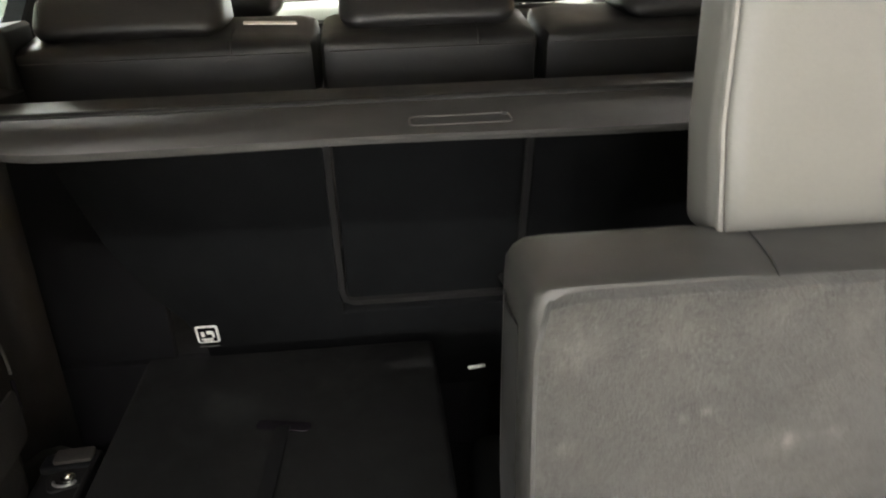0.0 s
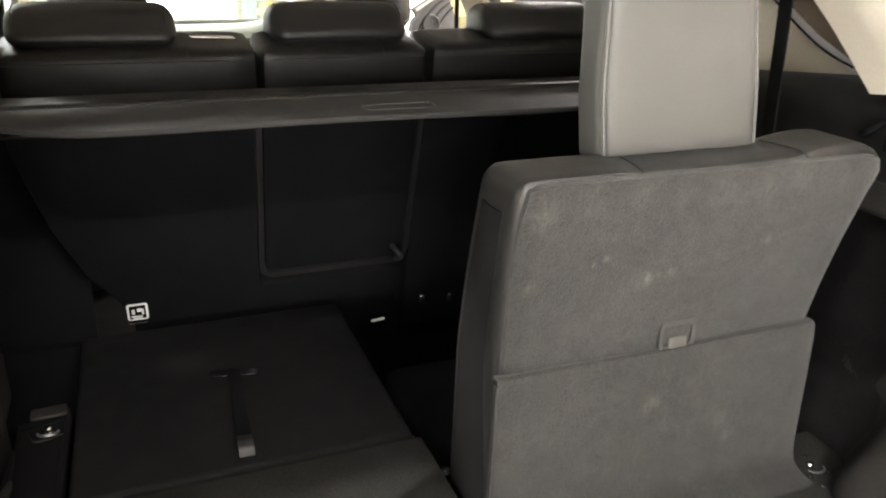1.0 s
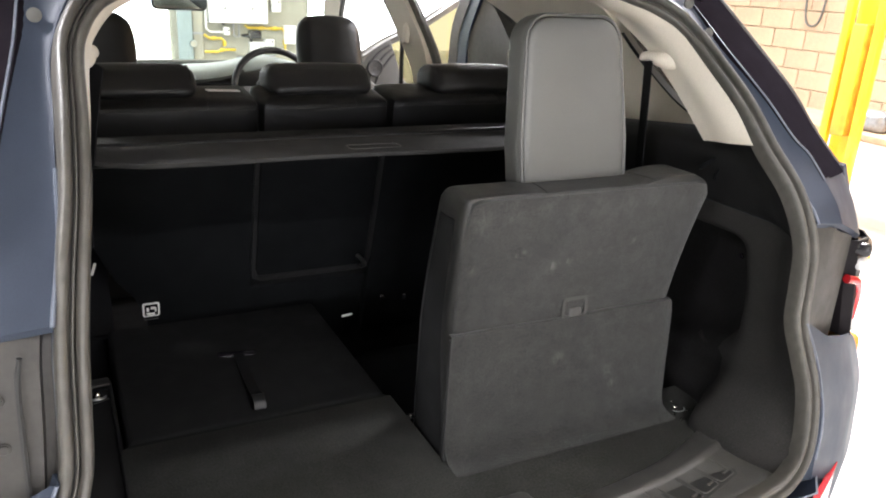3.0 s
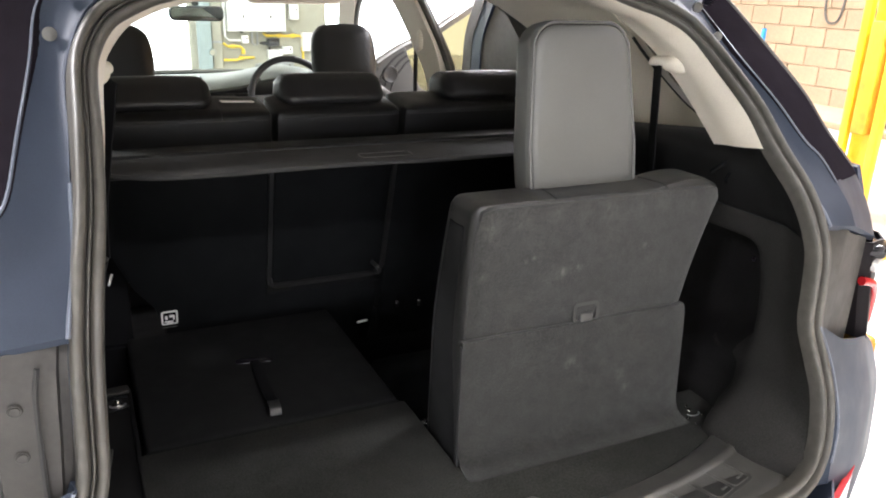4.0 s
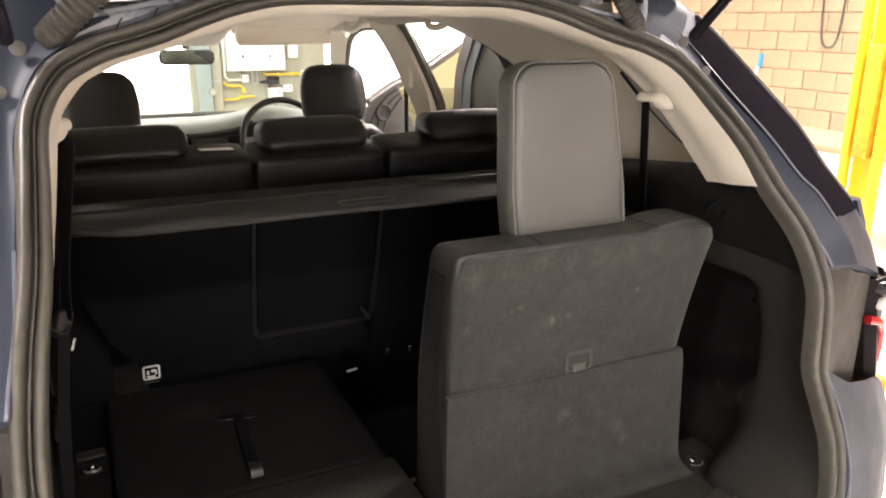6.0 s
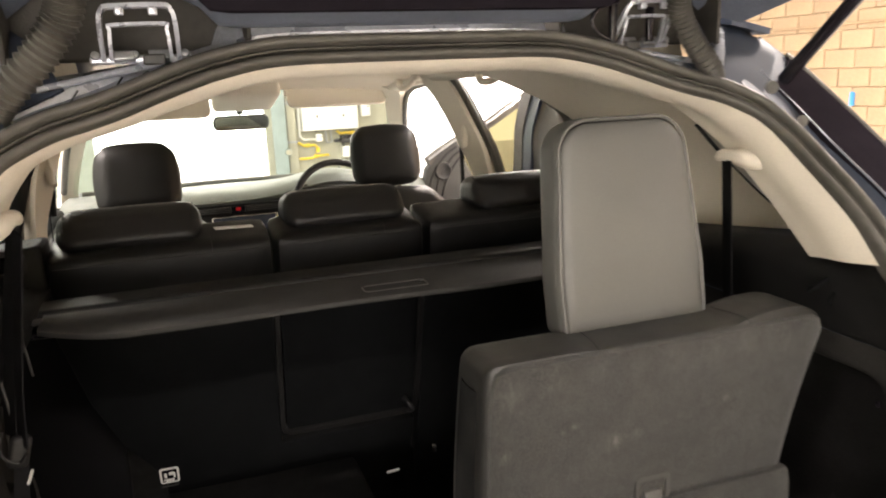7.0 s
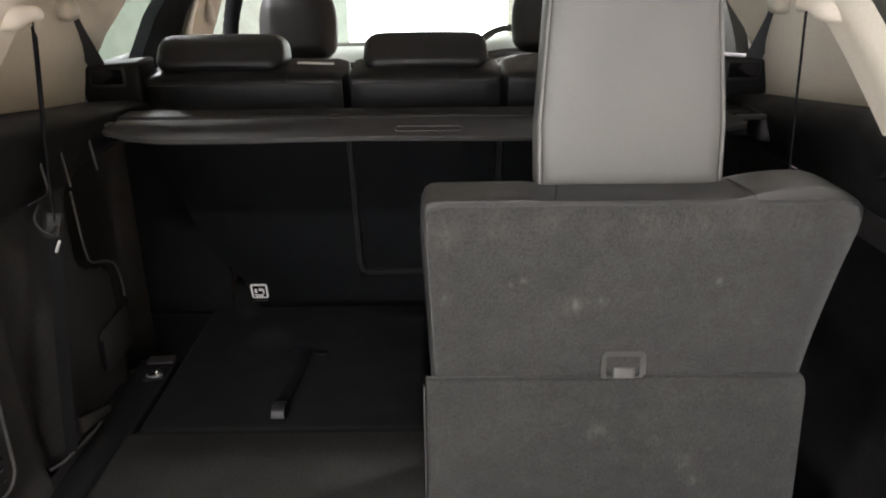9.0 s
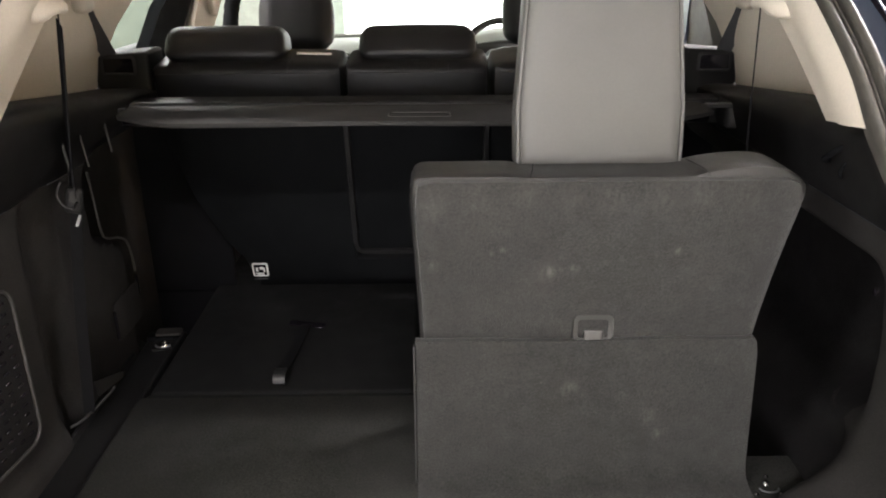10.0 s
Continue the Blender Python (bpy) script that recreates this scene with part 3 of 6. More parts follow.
# bumper with red reflectors
part("bumper", grid([[(x, y - .07 * (1 - (abs(x) / .9) ** 3), z) for x, y in [(.92 * k / 10, -.30 + .2 * abs(k / 10) ** 4) for k in range(-10, 11)]] for z, d in ((.30, 0), (.5, .03), (.66, .04), (.70, .02))] + [[(.62 * k / 10, -.325, .755) for k in range(-10, 11)]], thick=0.004), PAINT, car)
for s in (-1, 1):
    part("reflector", grid([[(s * x, y, z) for x, y in ((.625, -.325), (.68, -.300), (.74, -.272), (.79, -.245))] for z in (.640, .655, .715, .727)], thick=0.012), RED, car, "red bumper reflector")
# bonnet, firewall and cabin floor close the shell
part("bonnet", grid([[(x, y, 1.08 - .10 * ((y - 3.2) / .9) ** 2 * 1.2 - .05 * (x / .9) ** 4) for x in [.9 * k / 6 for k in range(-6, 7)]] for y in (3.15, 3.4, 3.7, 4.0)], thick=-0.02), PAINT, car)
tagged(part("floor_cabin", rbox((1.5, 2.5, .04), (0, 2.08, .42), .005), CARPET), "dark carpeted cabin floor", "floor", kind="structure")
part("front_fascia", grid([[(x, 4.0 + .16 * (1 - (x / .92) ** 4) - d, z) for x in [.92 * k / 8 for k in range(-8, 9)]] for z, d in ((.25, .06), (.45, 0), (.70, .0), (.88, .05), (.97, .12))], thick=.006), PAINT, car)
part("firewall", rbox((1.6, .04, .75), (0, 3.22, .72), .005), PLASTIC, car)

# ---- boot floor ----
edge = [(.0, -.192), (.20, -.186), (.32, -.172), (.40, -.154), (.48, -.127), (.555, -.092), (.60, -.055), (.64, .0), (.64, .06), (.53, .06), (.53, .002), (.004, .002), (.004, .26)]
poly = [(x, y) for x, y in edge] + [(-.53, .26), (-.53, -.06), (-.50, -.110), (-.43, -.142), (-.33, -.168), (-.20, -.184)]
tagged(part("floor", prism(poly, 0.03, pose(0, 0, FL - .03), 0.005), FLOORFELT), "charcoal felt boot floor, slightly dusty", "boot floor", kind="structure")
tagged(part("floor_pan", rbox((1.42, 1.16, .03), (0, .27, .47), .004), WELLC), "dark sunken floor pan", "floor", kind="structure")
# dark panels added beside the seats, where the gap shows only darkness
for s in (-1, 1):
    part("well_end", rbox((.26, .02, .78), (s * .625, .875, .86), .004), WELLC, bpy.data.objects["floor_pan"])
part("well_step", rbox((1.42, .03, .26), (0, .86, .60), .004), WELLC, bpy.data.objects["floor_pan"])


def sig(v, w):
    return 1 / (1 + math.exp(-max(-40, min(40, v / w))))


def side_x(y, z, s):
    """Half width of the boot's side trim."""
    xs, ys = rim_at(z, s)
    base = .650 if s > 0 else .612
    x = base - .045 * sig(z - 1.23, .02)
    if s > 0:
        inside = sig(y + .030 - .022 * sig(z - 1.09, .02), .009) * sig(1.142 - z, .006) * sig(z - (.885 + .05 * sig(.06 - y, .03)), .010)
        low = sig(.865 - z, .022)
        x += .105 * inside
        x -= .085 * low + .050 * sig(.822 - z, .010)
        x += .105 * low * sig(y + .052, .012)
    else:
        start = .375 + .13 * sig(1.035 - z, .010)
        x += .085 * sig(y - start, .005) * sig(1.215 - z, .006)
        x += .05 * sig(y - .145, .006) * sig(.205 + .04 * sig(1.0 - z, .1) - y, .006) * sig(1.20 - z, .01)
        x -= .016 * sig(.80 - z, .008) * sig(.3 - y, .01)
    # run into the seal at the rear
    k = sig(y - ys - .055, .022)
    return (xs - .012) * (1 - k) + x * k


for s, nm in ((-1, "wall_left_trim"), (1, "wall_right_trim")):
    rows = []
    for i in range(64):
        z = .48 + (1.212 - .48) * i / 63
        ys = rim_at(z)[1]
        rows.append([(s * side_x(y, z, s), y, z) for y in [ys - .012 + (.85 - ys) * (j / 100) for j in range(101)]])
    trim = tagged(part(nm, grid(rows), TRIM, sharp=60), "charcoal carpeted boot side trim", "side trim", kind="structure")
    rows = []
    for z, dx in ((1.212, .003), (1.216, -.003), (1.225, -.004), (1.255, -.004), (1.285, -.004), (1.306, -.008), (1.322, -.006), (1.334, .002), (1.342, .016), (1.345, .034), (1.343, .055), (1.340, .10), (1.338, .17)):
        f = max(0, (z - 1.27) / .075)
        zz = min(z, 1.335) + .034 * min(1, f)
        ys = rim_at(zz)[1]
        y0 = ys - .006 + (.03 + min(.10, dx * 2) if dx > .005 else 0)
        rows.append([(s * (side_x(y, zz, s) + dx), y, z - .11 * max(0, y - .22) * min(1, f) + .034 * f * min(1, max(0, (.055 - y) / .14))) for y in [y0 + (.70 - y0) * (j / 24) for j in range(25)]])
    upper = part("upper_trim", grid(rows), ROLL, trim, "black plastic upper side trim")
    for y in (.225, .29, .392) if s < 0 else ():  # ribs on one side only
        part("rib", rbox((.004, .003, .082), (s * (side_x(y, 1.26, s) - .009), y, 1.264), .0012, rot=(0, s * 6, 0)), PLASTIC_MID, upper)

# dark sheet added to darken the right side trim's recess, 3 mm proud
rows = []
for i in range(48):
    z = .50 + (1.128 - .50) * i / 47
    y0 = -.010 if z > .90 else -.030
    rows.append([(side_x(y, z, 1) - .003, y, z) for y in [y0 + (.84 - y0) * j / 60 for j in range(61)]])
part("bin_lining", grid(rows), RECESS_DARK, bpy.data.objects["wall_right_trim"], "dark sheet over the recess in the side trim", 60)

# sill plate behind the floor
CURVE = [(-.60, -.04), (-.555, -.09), (-.48, -.125), (-.40, -.152), (-.32, -.170), (-.20, -.184), (0, -.190), (.20, -.184), (.32, -.170), (.40, -.152), (.48, -.125), (.555, -.09), (.60, -.053)]
sillp = smooth_path([(x, y, 0) for x, y in CURVE], 4)
rows = []
for k, dz in ((0, .768), (.02, .782), (.05, .785), (.22, .7865), (.26, .7895), (.30, .7895), (.33, .786), (.36, .783), (.8, .781), (.88, .782), (.95, .778), (1, .765)):
    row = []
    for q in sillp:
        f = min(1, abs(q.x) / .6)
        tx, ty = q.x * 1.03, -.315 + .035 * f ** 4
        row.append((q.x + (tx - q.x) * k, q.y + (ty - q.y) * k, dz + .004 * f ** 6 * k))
    rows.append(row)
sill_trim = tagged(part("trim_sill", grid(rows, thick=-0.003), SILL), "dark grey moulded plastic boot sill trim", "sill trim", kind="structure")
def tread(x, y, rz, w, n):
    """A row of sunken dark pads, each with a raised rim and a short bright rib at its rear."""
    at = pose(x, y, .7835, 0, 0, rz)
    part("tread_plate", prism(rounded_rect(w, .088, .016), .002, at, .001), SILL_PAD, sill_trim, "dark moulded tread pads")
    step = (w - .016) / n
    for i in range(n):
        cx = -w / 2 + .008 + step * (i + .5)
        out_ = [at @ Vector((a_, b_, .0025)) for a_, b_ in rounded_rect(step - .006, .074, .008, 4, cx)]
        part("tread_rim", sweep(out_, ring(.0016, 6), (0, 0, 1), closed=True), SILL, sill_trim)
        part("tread_rib", pipe([tuple(at @ Vector((cx + d, -.026, .003))) for d in (.002, .018)], .0024, 6, smooth=0), SILL, sill_trim)


tread(.398, -.229, 16, .180, 3)
tread(.222, -.242, 7, .150, 3)
tread(-.222, -.242, -7, .150, 3)
tread(-.398, -.229, -16, .180, 3)
cover_poly = [(-.065, -.07), (.07, -.07), (.052, .055), (.04, .066), (-.045, .066), (-.058, .055)]
part("latch_cover", prism(cover_poly, .022, pose(.03, -.215, .782), .010, 3), PLASTIC_GREY, sill_trim, "grey latch cover on the sill")

# side channel with tie-down, beside the folded seat
chan = tagged(part("side_channel", rbox((.075, .62, .02), (-.567, .24, FL - .022), .005), ROLL), "black plastic side channel beside the folded seat", "floor channel", kind="structure")
part("channel_rail", rbox((.008, .60, .022), (-.529, .23, FL - .012), .003), ROLL, chan)
part("channel_rail", rbox((.008, .46, .026), (-.603, .20, FL - .010), .003), ROLL, chan)
part("end_step", rbox((.075, .035, .016), (-.566, .515, FL - .008), .006), SEATPANEL, chan)
part("end_step", rbox((.080, .05, .02), (-.566, -.045, FL - .012), .008), PLASTIC, chan)
for bx, by in ((-.555, .478), (.552, -.012)):
    td = thing("tie_down", "bright steel tie-down bolt on a black bracket at the boot floor", "tie-down", "tie-downs")
    part("bracket", prism(rounded_rect(.058, .042, .012), .005, pose(bx, by, FL - .010, 0, 0, 20), .002), ROLL, td)
    part("bolt", spin([(.001, .008), (.004, .0075), (.006, .0055), (.0065, .002), (.010, .001), (.011, -.001), (.001, -.001)], pose(bx, by, FL - .004), 18), CHROME, td)
    part("ring", sweep([Vector((bx + .015 * math.cos(a), by - .012 + .010 * math.sin(a), FL - .001)) for a in [math.pi + math.pi * i / 10 for i in range(11)]], ring(.0022, 8), (0, 0, 1)), STEEL, td)
    if bx > 0:
        for dx, dy in ((.013, -.026), (-.026, -.027), (.006, .015), (-.025, -.049)):
            part("rivet", spin([(.001, .006), (.004, .004), (.0045, 0), (.001, -.001)], pose(bx + dx, by + dy, FL - .002), 10), CHROME, td)

# details of the left side trim
WLT = bpy.data.objects["wall_left_trim"]
part("speaker_grille", prism(rounded_rect(.15, .26, .03), .006, pose(-.612, -.035, .98, 90, 0, 84), .003), PLASTIC, WLT, "black perforated speaker grille")
own = bmesh.new()
for i in range(6):
    for j in range(14):
        rbox((.012, .003, .005), (-.06 + .023 * i, -.004, -.11 + .017 * j), .001, 1, bm=own)
bmesh.ops.transform(own, matrix=pose(-.609, -.035, .98, 0, 0, 84), verts=own.verts)
tagged(part("grille_slots", own, GLOSS, WLT), kind="stuff")
part("grille_edge", sweep([pose(-.605, -.035, .98, 90, 0, 84) @ Vector((a, b, 0)) for a, b in rounded_rect(.155, .265, .03)], ring(.003, 6), (1, 0, 0), closed=True), PLASTIC_MID, WLT)
part("access_flap", prism(rounded_rect(.125, .085, .012), .004, pose(-.604, .435, .878, 90, 0, 90), .0015), TRIM, WLT)
for a, b in (((-.602, .372, .905), (-.602, .372, .845)), ((-.602, .50, .93), (-.602, .50, .885))):
    part("flap_slot", pipe([a, b], .003, 6, smooth=0), GLOSS, WLT)
# lighter bead drawn for the highlight along the panel's edge
part("panel_edge", pipe([(-.606, y, z) for y, z in ((.373, 1.190), (.378, 1.139), (.386, 1.075), (.402, 1.050), (.453, 1.032), (.490, 1.010), (.506, .970), (.509, .935))], .0022, 8), PLASTIC_MID, WLT)
part("floor_pad", prism(rounded_rect(.055, .030, .006), .006, pose(-.556, .515, FL + .002, 0, 0, 4), .002), PLASTIC_DUSTY, WLT)
part("belt_bracket", prism([(.235, .799), (.340, .776), (.346, .786), (.232, .832)], .006, pose(-.598, 0, 0, 90, 0, 90), .002), PLASTIC_GREY, WLT, "grey plastic belt bracket")
part("trim_corner", pipe([(-.600, .13, .803), (-.590, .16, .800), (-.578, .235, .800), (-.575, .262, .803)], .0025, 6), PLASTIC_MID, WLT)
# coat hook on the other side
hookt = thing("bag_hook", "small black bag hook on the side trim", "hook")
part("plate", rbox((.010, .04, .05), (.611, .052, 1.296), .004), SEATPANEL, hookt)
part("hook_arm", pipe([(.606, .035, 1.315), (.590, .045, 1.300), (.588, .06, 1.288), (.600, .072, 1.283)], .0045), SEATPANEL, hookt)
part("hook_edge", pipe([(.603, .028, 1.290), (.597, .030, 1.278), (.602, .033, 1.268)], .0025), SEATPANEL, hookt)
part("screw", spin([(.001, .004), (.005, .003), (.006, 0), (.001, -.002)], pose(.648, -.03, 1.12, 0, -90, 0), 12), GLOSS, bpy.data.objects["wall_right_trim"])

# ---- folded seat ----
folded = thing("folded_seat", "third-row seat folded flat, dark-toned felt back with a pull strap", "car seat")
# floor's felt toned darker here, for the shade deep in the boot
part("backrest", rbox((.510, .512, .10), (-.262, .520, FL - .046), .012, 4), CARPET, folded, "felt seat back lying flat, toned dark")
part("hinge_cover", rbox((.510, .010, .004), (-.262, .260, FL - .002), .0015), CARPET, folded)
part("strap_slot", prism(rounded_rect(.085, .022, .008), .003, pose(-.256, .545, FL + .003, 0, 0, -12), .001), GLOSS, folded)
strap = smooth_path([(-.256, .548, FL + .004), (-.258, .50, FL + .013), (-.262, .42, FL + .014), (-.266, .345, FL + .020), (-.268, .305, FL + .031), (-.269, .284, FL + .028), (-.269, .280, FL + .016), (-.268, .292, FL + .008), (-.266, .33, FL + .006)], 6)
part("pull_strap", sweep(strap, [(-.011, -.0012), (.011, -.0012), (.011, .0012), (-.011, .0012)], (0, 0, 1)), WEBBING, folded, "black webbing pull strap")
part("strap_end", sweep(smooth_path([(-.2682, .306, FL + .0325), (-.2685, .294, FL + .0338), (-.269, .280, FL + .0285), (-.269, .2755, FL + .017)], 6), [(-.0115, -.0012), (.0115, -.0012), (.0115, .0012), (-.0115, .0012)], (0, -.4, 1)), STRAPEND, folded, "shiny stitched strap end")
part("hinge_pin", spin([(.001, .008), (.006, .006), (.007, 0), (.001, -.002)], pose(.006, .158, FL + .002), 12), CHROME, folded)

# ---- raised third-row seat ----
seat = thing("third_row_seat", "raised third-row car seat with grey felt back and tall pale headrest", "car seat")


def seat_edges(h):
    """Left edge, right edge, rear and depth of the back at a height from 0 to 1."""
    left_e = .020 - .022 * h
    right_e = .496 + .026 * h + .014 * h ** 3 - .016 * (max(0.0, h - .93) / .07) ** 2
    rear = .018 - .050 * (max(0.0, h - .42) / .58) ** 1.4
    return left_e, right_e, rear, .172 - .072 * h


def back_shape(x, y, z, co):
    drop = -.10 + .610 * (z + 1) / 2
    h = max(0.0, (drop - .012) / .498)
    le, re, rear, depth = seat_edges(h)
    px = le + (re - le) * (x + 1) / 2
    py = rear + depth * (y + 1) / 2
    top = max(0.0, (h - .86) / .14)
    u = (px - le) / (re - le)
    rise = .012 * sig(u - .78, .035) - .012 * sig(u - .958, .015) - .004 * sig(.74 - u, .01) * sig(u - .28, .01)
    pz = FL + drop + top * rise
    return px, py, pz


part("backrest", cushion(.5, .15, .5, r=.019, puff=.002, nx=40, ny=12, nz=36, shape=back_shape), VINYL, seat, "dark grey vinyl backrest")
# dark sheet down the side of the back, its shade put into the colour
rows = []
for i in range(21):
    h = -.10 + 1.01 * i / 20
    le, re, rear, depth = seat_edges(max(0, h))
    rows.append([(le - .0010 - .003 * math.sin(math.pi * j / 8), rear + .032 + (depth - .054) * j / 8, FL + .012 + .498 * h) for j in range(9)])
part("side_cloth", grid(rows, thick=.002), CARPET, seat, "shaded side of the backrest, coloured dark")
# felt over the rear of the back, 3 mm proud, wrapping round the edges
rows = []
for i in range(31):
    h = .02 + .966 * i / 30
    le, re, rear, depth = seat_edges(h)
    tuck = max(0, (h - .88) / .10) ** 2
    row = []
    for j in range(41):
        u = j / 40
        x = le + .009 + (re - le - .016) * u + (.005 if u < .5 else -.006) * tuck * max(0, 1 - min(u, 1 - u) / .08)
        e = min(x - le, re - x)
        round_off = .018 * max(0, 1 - e / .022) ** 2
        over = max(0, FL + .012 + .498 * h - 1.274)
        row.append((x, rear - .0045 + round_off + .018 - math.sqrt(.000324 - over * over) - .003 * math.sin(math.pi * u) * math.sin(math.pi * h), FL + .012 + .498 * h - (.004 + .005 * tuck) * max(0, 1 - e / .03)))
    rows.append([(row[0][0] - .0015, row[0][1] + .006, row[0][2] - .001)] + row)
rows.append([(x, y + .008, z + .002) for x, y, z in rows[-1]])
part("felt_back", grid(rows, thick=-.003), BACKCLOTH, seat, "worn grey felt with pale scuffs")
# stitched seams beside the headrest and at the corner
for path in ([(.157, -.0265, 1.2805), (.1575, -.024, 1.2849), (.160, -.012, 1.2879), (.165, .012, 1.2884), (.170, .045, 1.2878)], [(.397, -.0265, 1.287), (.394, -.024, 1.2921), (.391, -.012, 1.2953), (.388, .010, 1.2954), (.384, .045, 1.2938)]):
    part("seam", pipe(path, .0009, 6), SEAM, seat)
# cushion in the near-black board colour, in place of its shadow
part("seat_base", cushion(.46, .34, .10, r=.03, puff=.01, m=pose(.262, .40, FL - .10)), SEATPANEL, seat, "seat cushion coloured black for shadow")
# felt board over the hinge, running in one sweep down into the boot floor
prof = [(.010, .2535), (.004, .2555), (-.003, .2540), (-.005, .248), (-.0055, .20), (-.006, .12), (-.0065, .050), (-.0085, .026), (-.014, .012), (-.024, .005), (-.038, .0016), (-.054, .0004), (-.062, -.004)]
rows = []
for y, z in [(q.y, q.z) for q in smooth_path([(0, a, b) for a, b in prof], 2)]:
    re = .520 - .012 * max(0, z) / .25
    corner = .010 * max(0, (z - .235) / .02) ** 2
    row = []
    for k in range(31):
        u = k / 30
        x = .002 + (re - corner * .6 - .002) * u
        e = min(u, 1 - u) * re
        row.append((x, y + .004 * max(0, 1 - e / .008) ** 2, FL + z + .0008 * math.sin(11 * u) * (1 if z > .2 else 0)))
    rows.append(row)
part("hinged_flap", grid(rows, thick=.004), BACKCLOTH, seat, "grey felt board running down into the boot floor")
# dark strip standing in for the dark slit beside the flap
part("flap_edge", rbox((.003, .009, .245), (-.0005, -.001, FL + .125), .001), SEAM, seat)
# latch: a grey bezel round a paddle
out, inn = rounded_rect(.058, .041, .009), rounded_rect(.045, .029, .005, cy=-.002)
bm = bmesh.new()
fo, fi, bo = ([bm.verts.new((a, b, c)) for a, b in p] for p, c in ((out, .004), (inn, .003), ([(a * 1.06, b * 1.08) for a, b in out], 0)))
bi = [bm.verts.new((a, b, -.012)) for a, b in inn]
for a, b in ((fo, fi), (bo, fo), (fi, bi)):
    for i in range(len(a)):
        j = (i + 1) % len(a)
        bm.faces.new((a[i], a[j], b[j], b[i]))
bmesh.ops.transform(bm, matrix=pose(.262, .0035, 1.053, 88, 0, 0), verts=bm.verts)
latch = part("latch_bezel", bm, LATCH, seat, "grey plastic release latch")
part("latch_recess", rbox((.046, .003, .032), (.262, .011, 1.050), .001), GLOSS, latch)
part("latch_paddle", rbox((.030, .010, .018), (.2635, .0035, 1.0405), .004, rot=(-10, 0, 0)), PLASTIC_GREY, latch)

# headrest: a tall padded block, its rear face in pale leather with piping
HB, HT, HH = .1175, .106, .300


def pad_outline(scale_x=1.0, drop=0.0, r=.050, low=0.0):
    out = []
    for s in (1, -1):
        for k in range(9):
            a = radians(90 * k / 8)
            w = HT * scale_x
            q = (s * (w - r + r * math.cos(a)), HH - drop - r + r * math.sin(a) + .004 * (1 - (k / 8)) * 0)
            out.append(q) if s == 1 else out.append((s * (w - r + r * math.sin(a)), HH - drop - r + r * math.cos(a)))
    right = [(HB * scale_x, low), (HB * scale_x + .001, low + .08), ((HB * .55 + HT * .45) * scale_x, low + .16)]
    lft = [(-x, z) for x, z in right[::-1]]
    return right + out + lft


pad_m = Matrix.Translation((.2635, .048, 1.280)) @ pose(0, 0, 0, 90 - 10, 0, 0)
headrest = part("headrest", prism(pad_outline(), -.058, pad_m, .014, 5), PALE, seat, "tall pale grey padded headrest")
face = pad_outline(.955, .007, .047, .004)
rows = []
for k, d in ((1.0, -.004), (.985, .002), (.96, .005), (.85, .007), (.6, .0085), (.25, .009)):
    rows.append([pad_m @ Vector((x * k, .14 + (z - .14) * k, d)) for x, z in face])
bm = grid(rows, True)
bm.verts.ensure_lookup_table()
bm.faces.new(bm.verts[-len(face):])
part("rear_face", bm, PALE, headrest, "pale grey leather rear face")
part("piping", sweep([pad_m @ Vector((x, z, .001)) for x, z in pad_outline(.968, .004, .049, .002)], ring(.0026, 7), (0, -1, 0)), PIPING, headrest, "grey piping")
part("piping_groove", sweep([pad_m @ Vector((x, z, .0005)) for x, z in pad_outline(.945, .009, .045, .002)], ring(.0011, 6), (0, -1, 0)), GLOSS, headrest)

# ---- second row ----
LEAN = math.atan(.27)


def row_y(z):
    return .80 - .27 * (z - .80)


def on_back(poly, depth, back=0.0, r=.006):
    """A slab with an outline in x and z on the leaning back plane."""
    m = pose(0, row_y(.80) - back, .80, 90 + math.degrees(LEAN), 0, 0)
    return prism([(x, (z - .80) / math.cos(LEAN)) for x, z in poly], -depth, m, r)


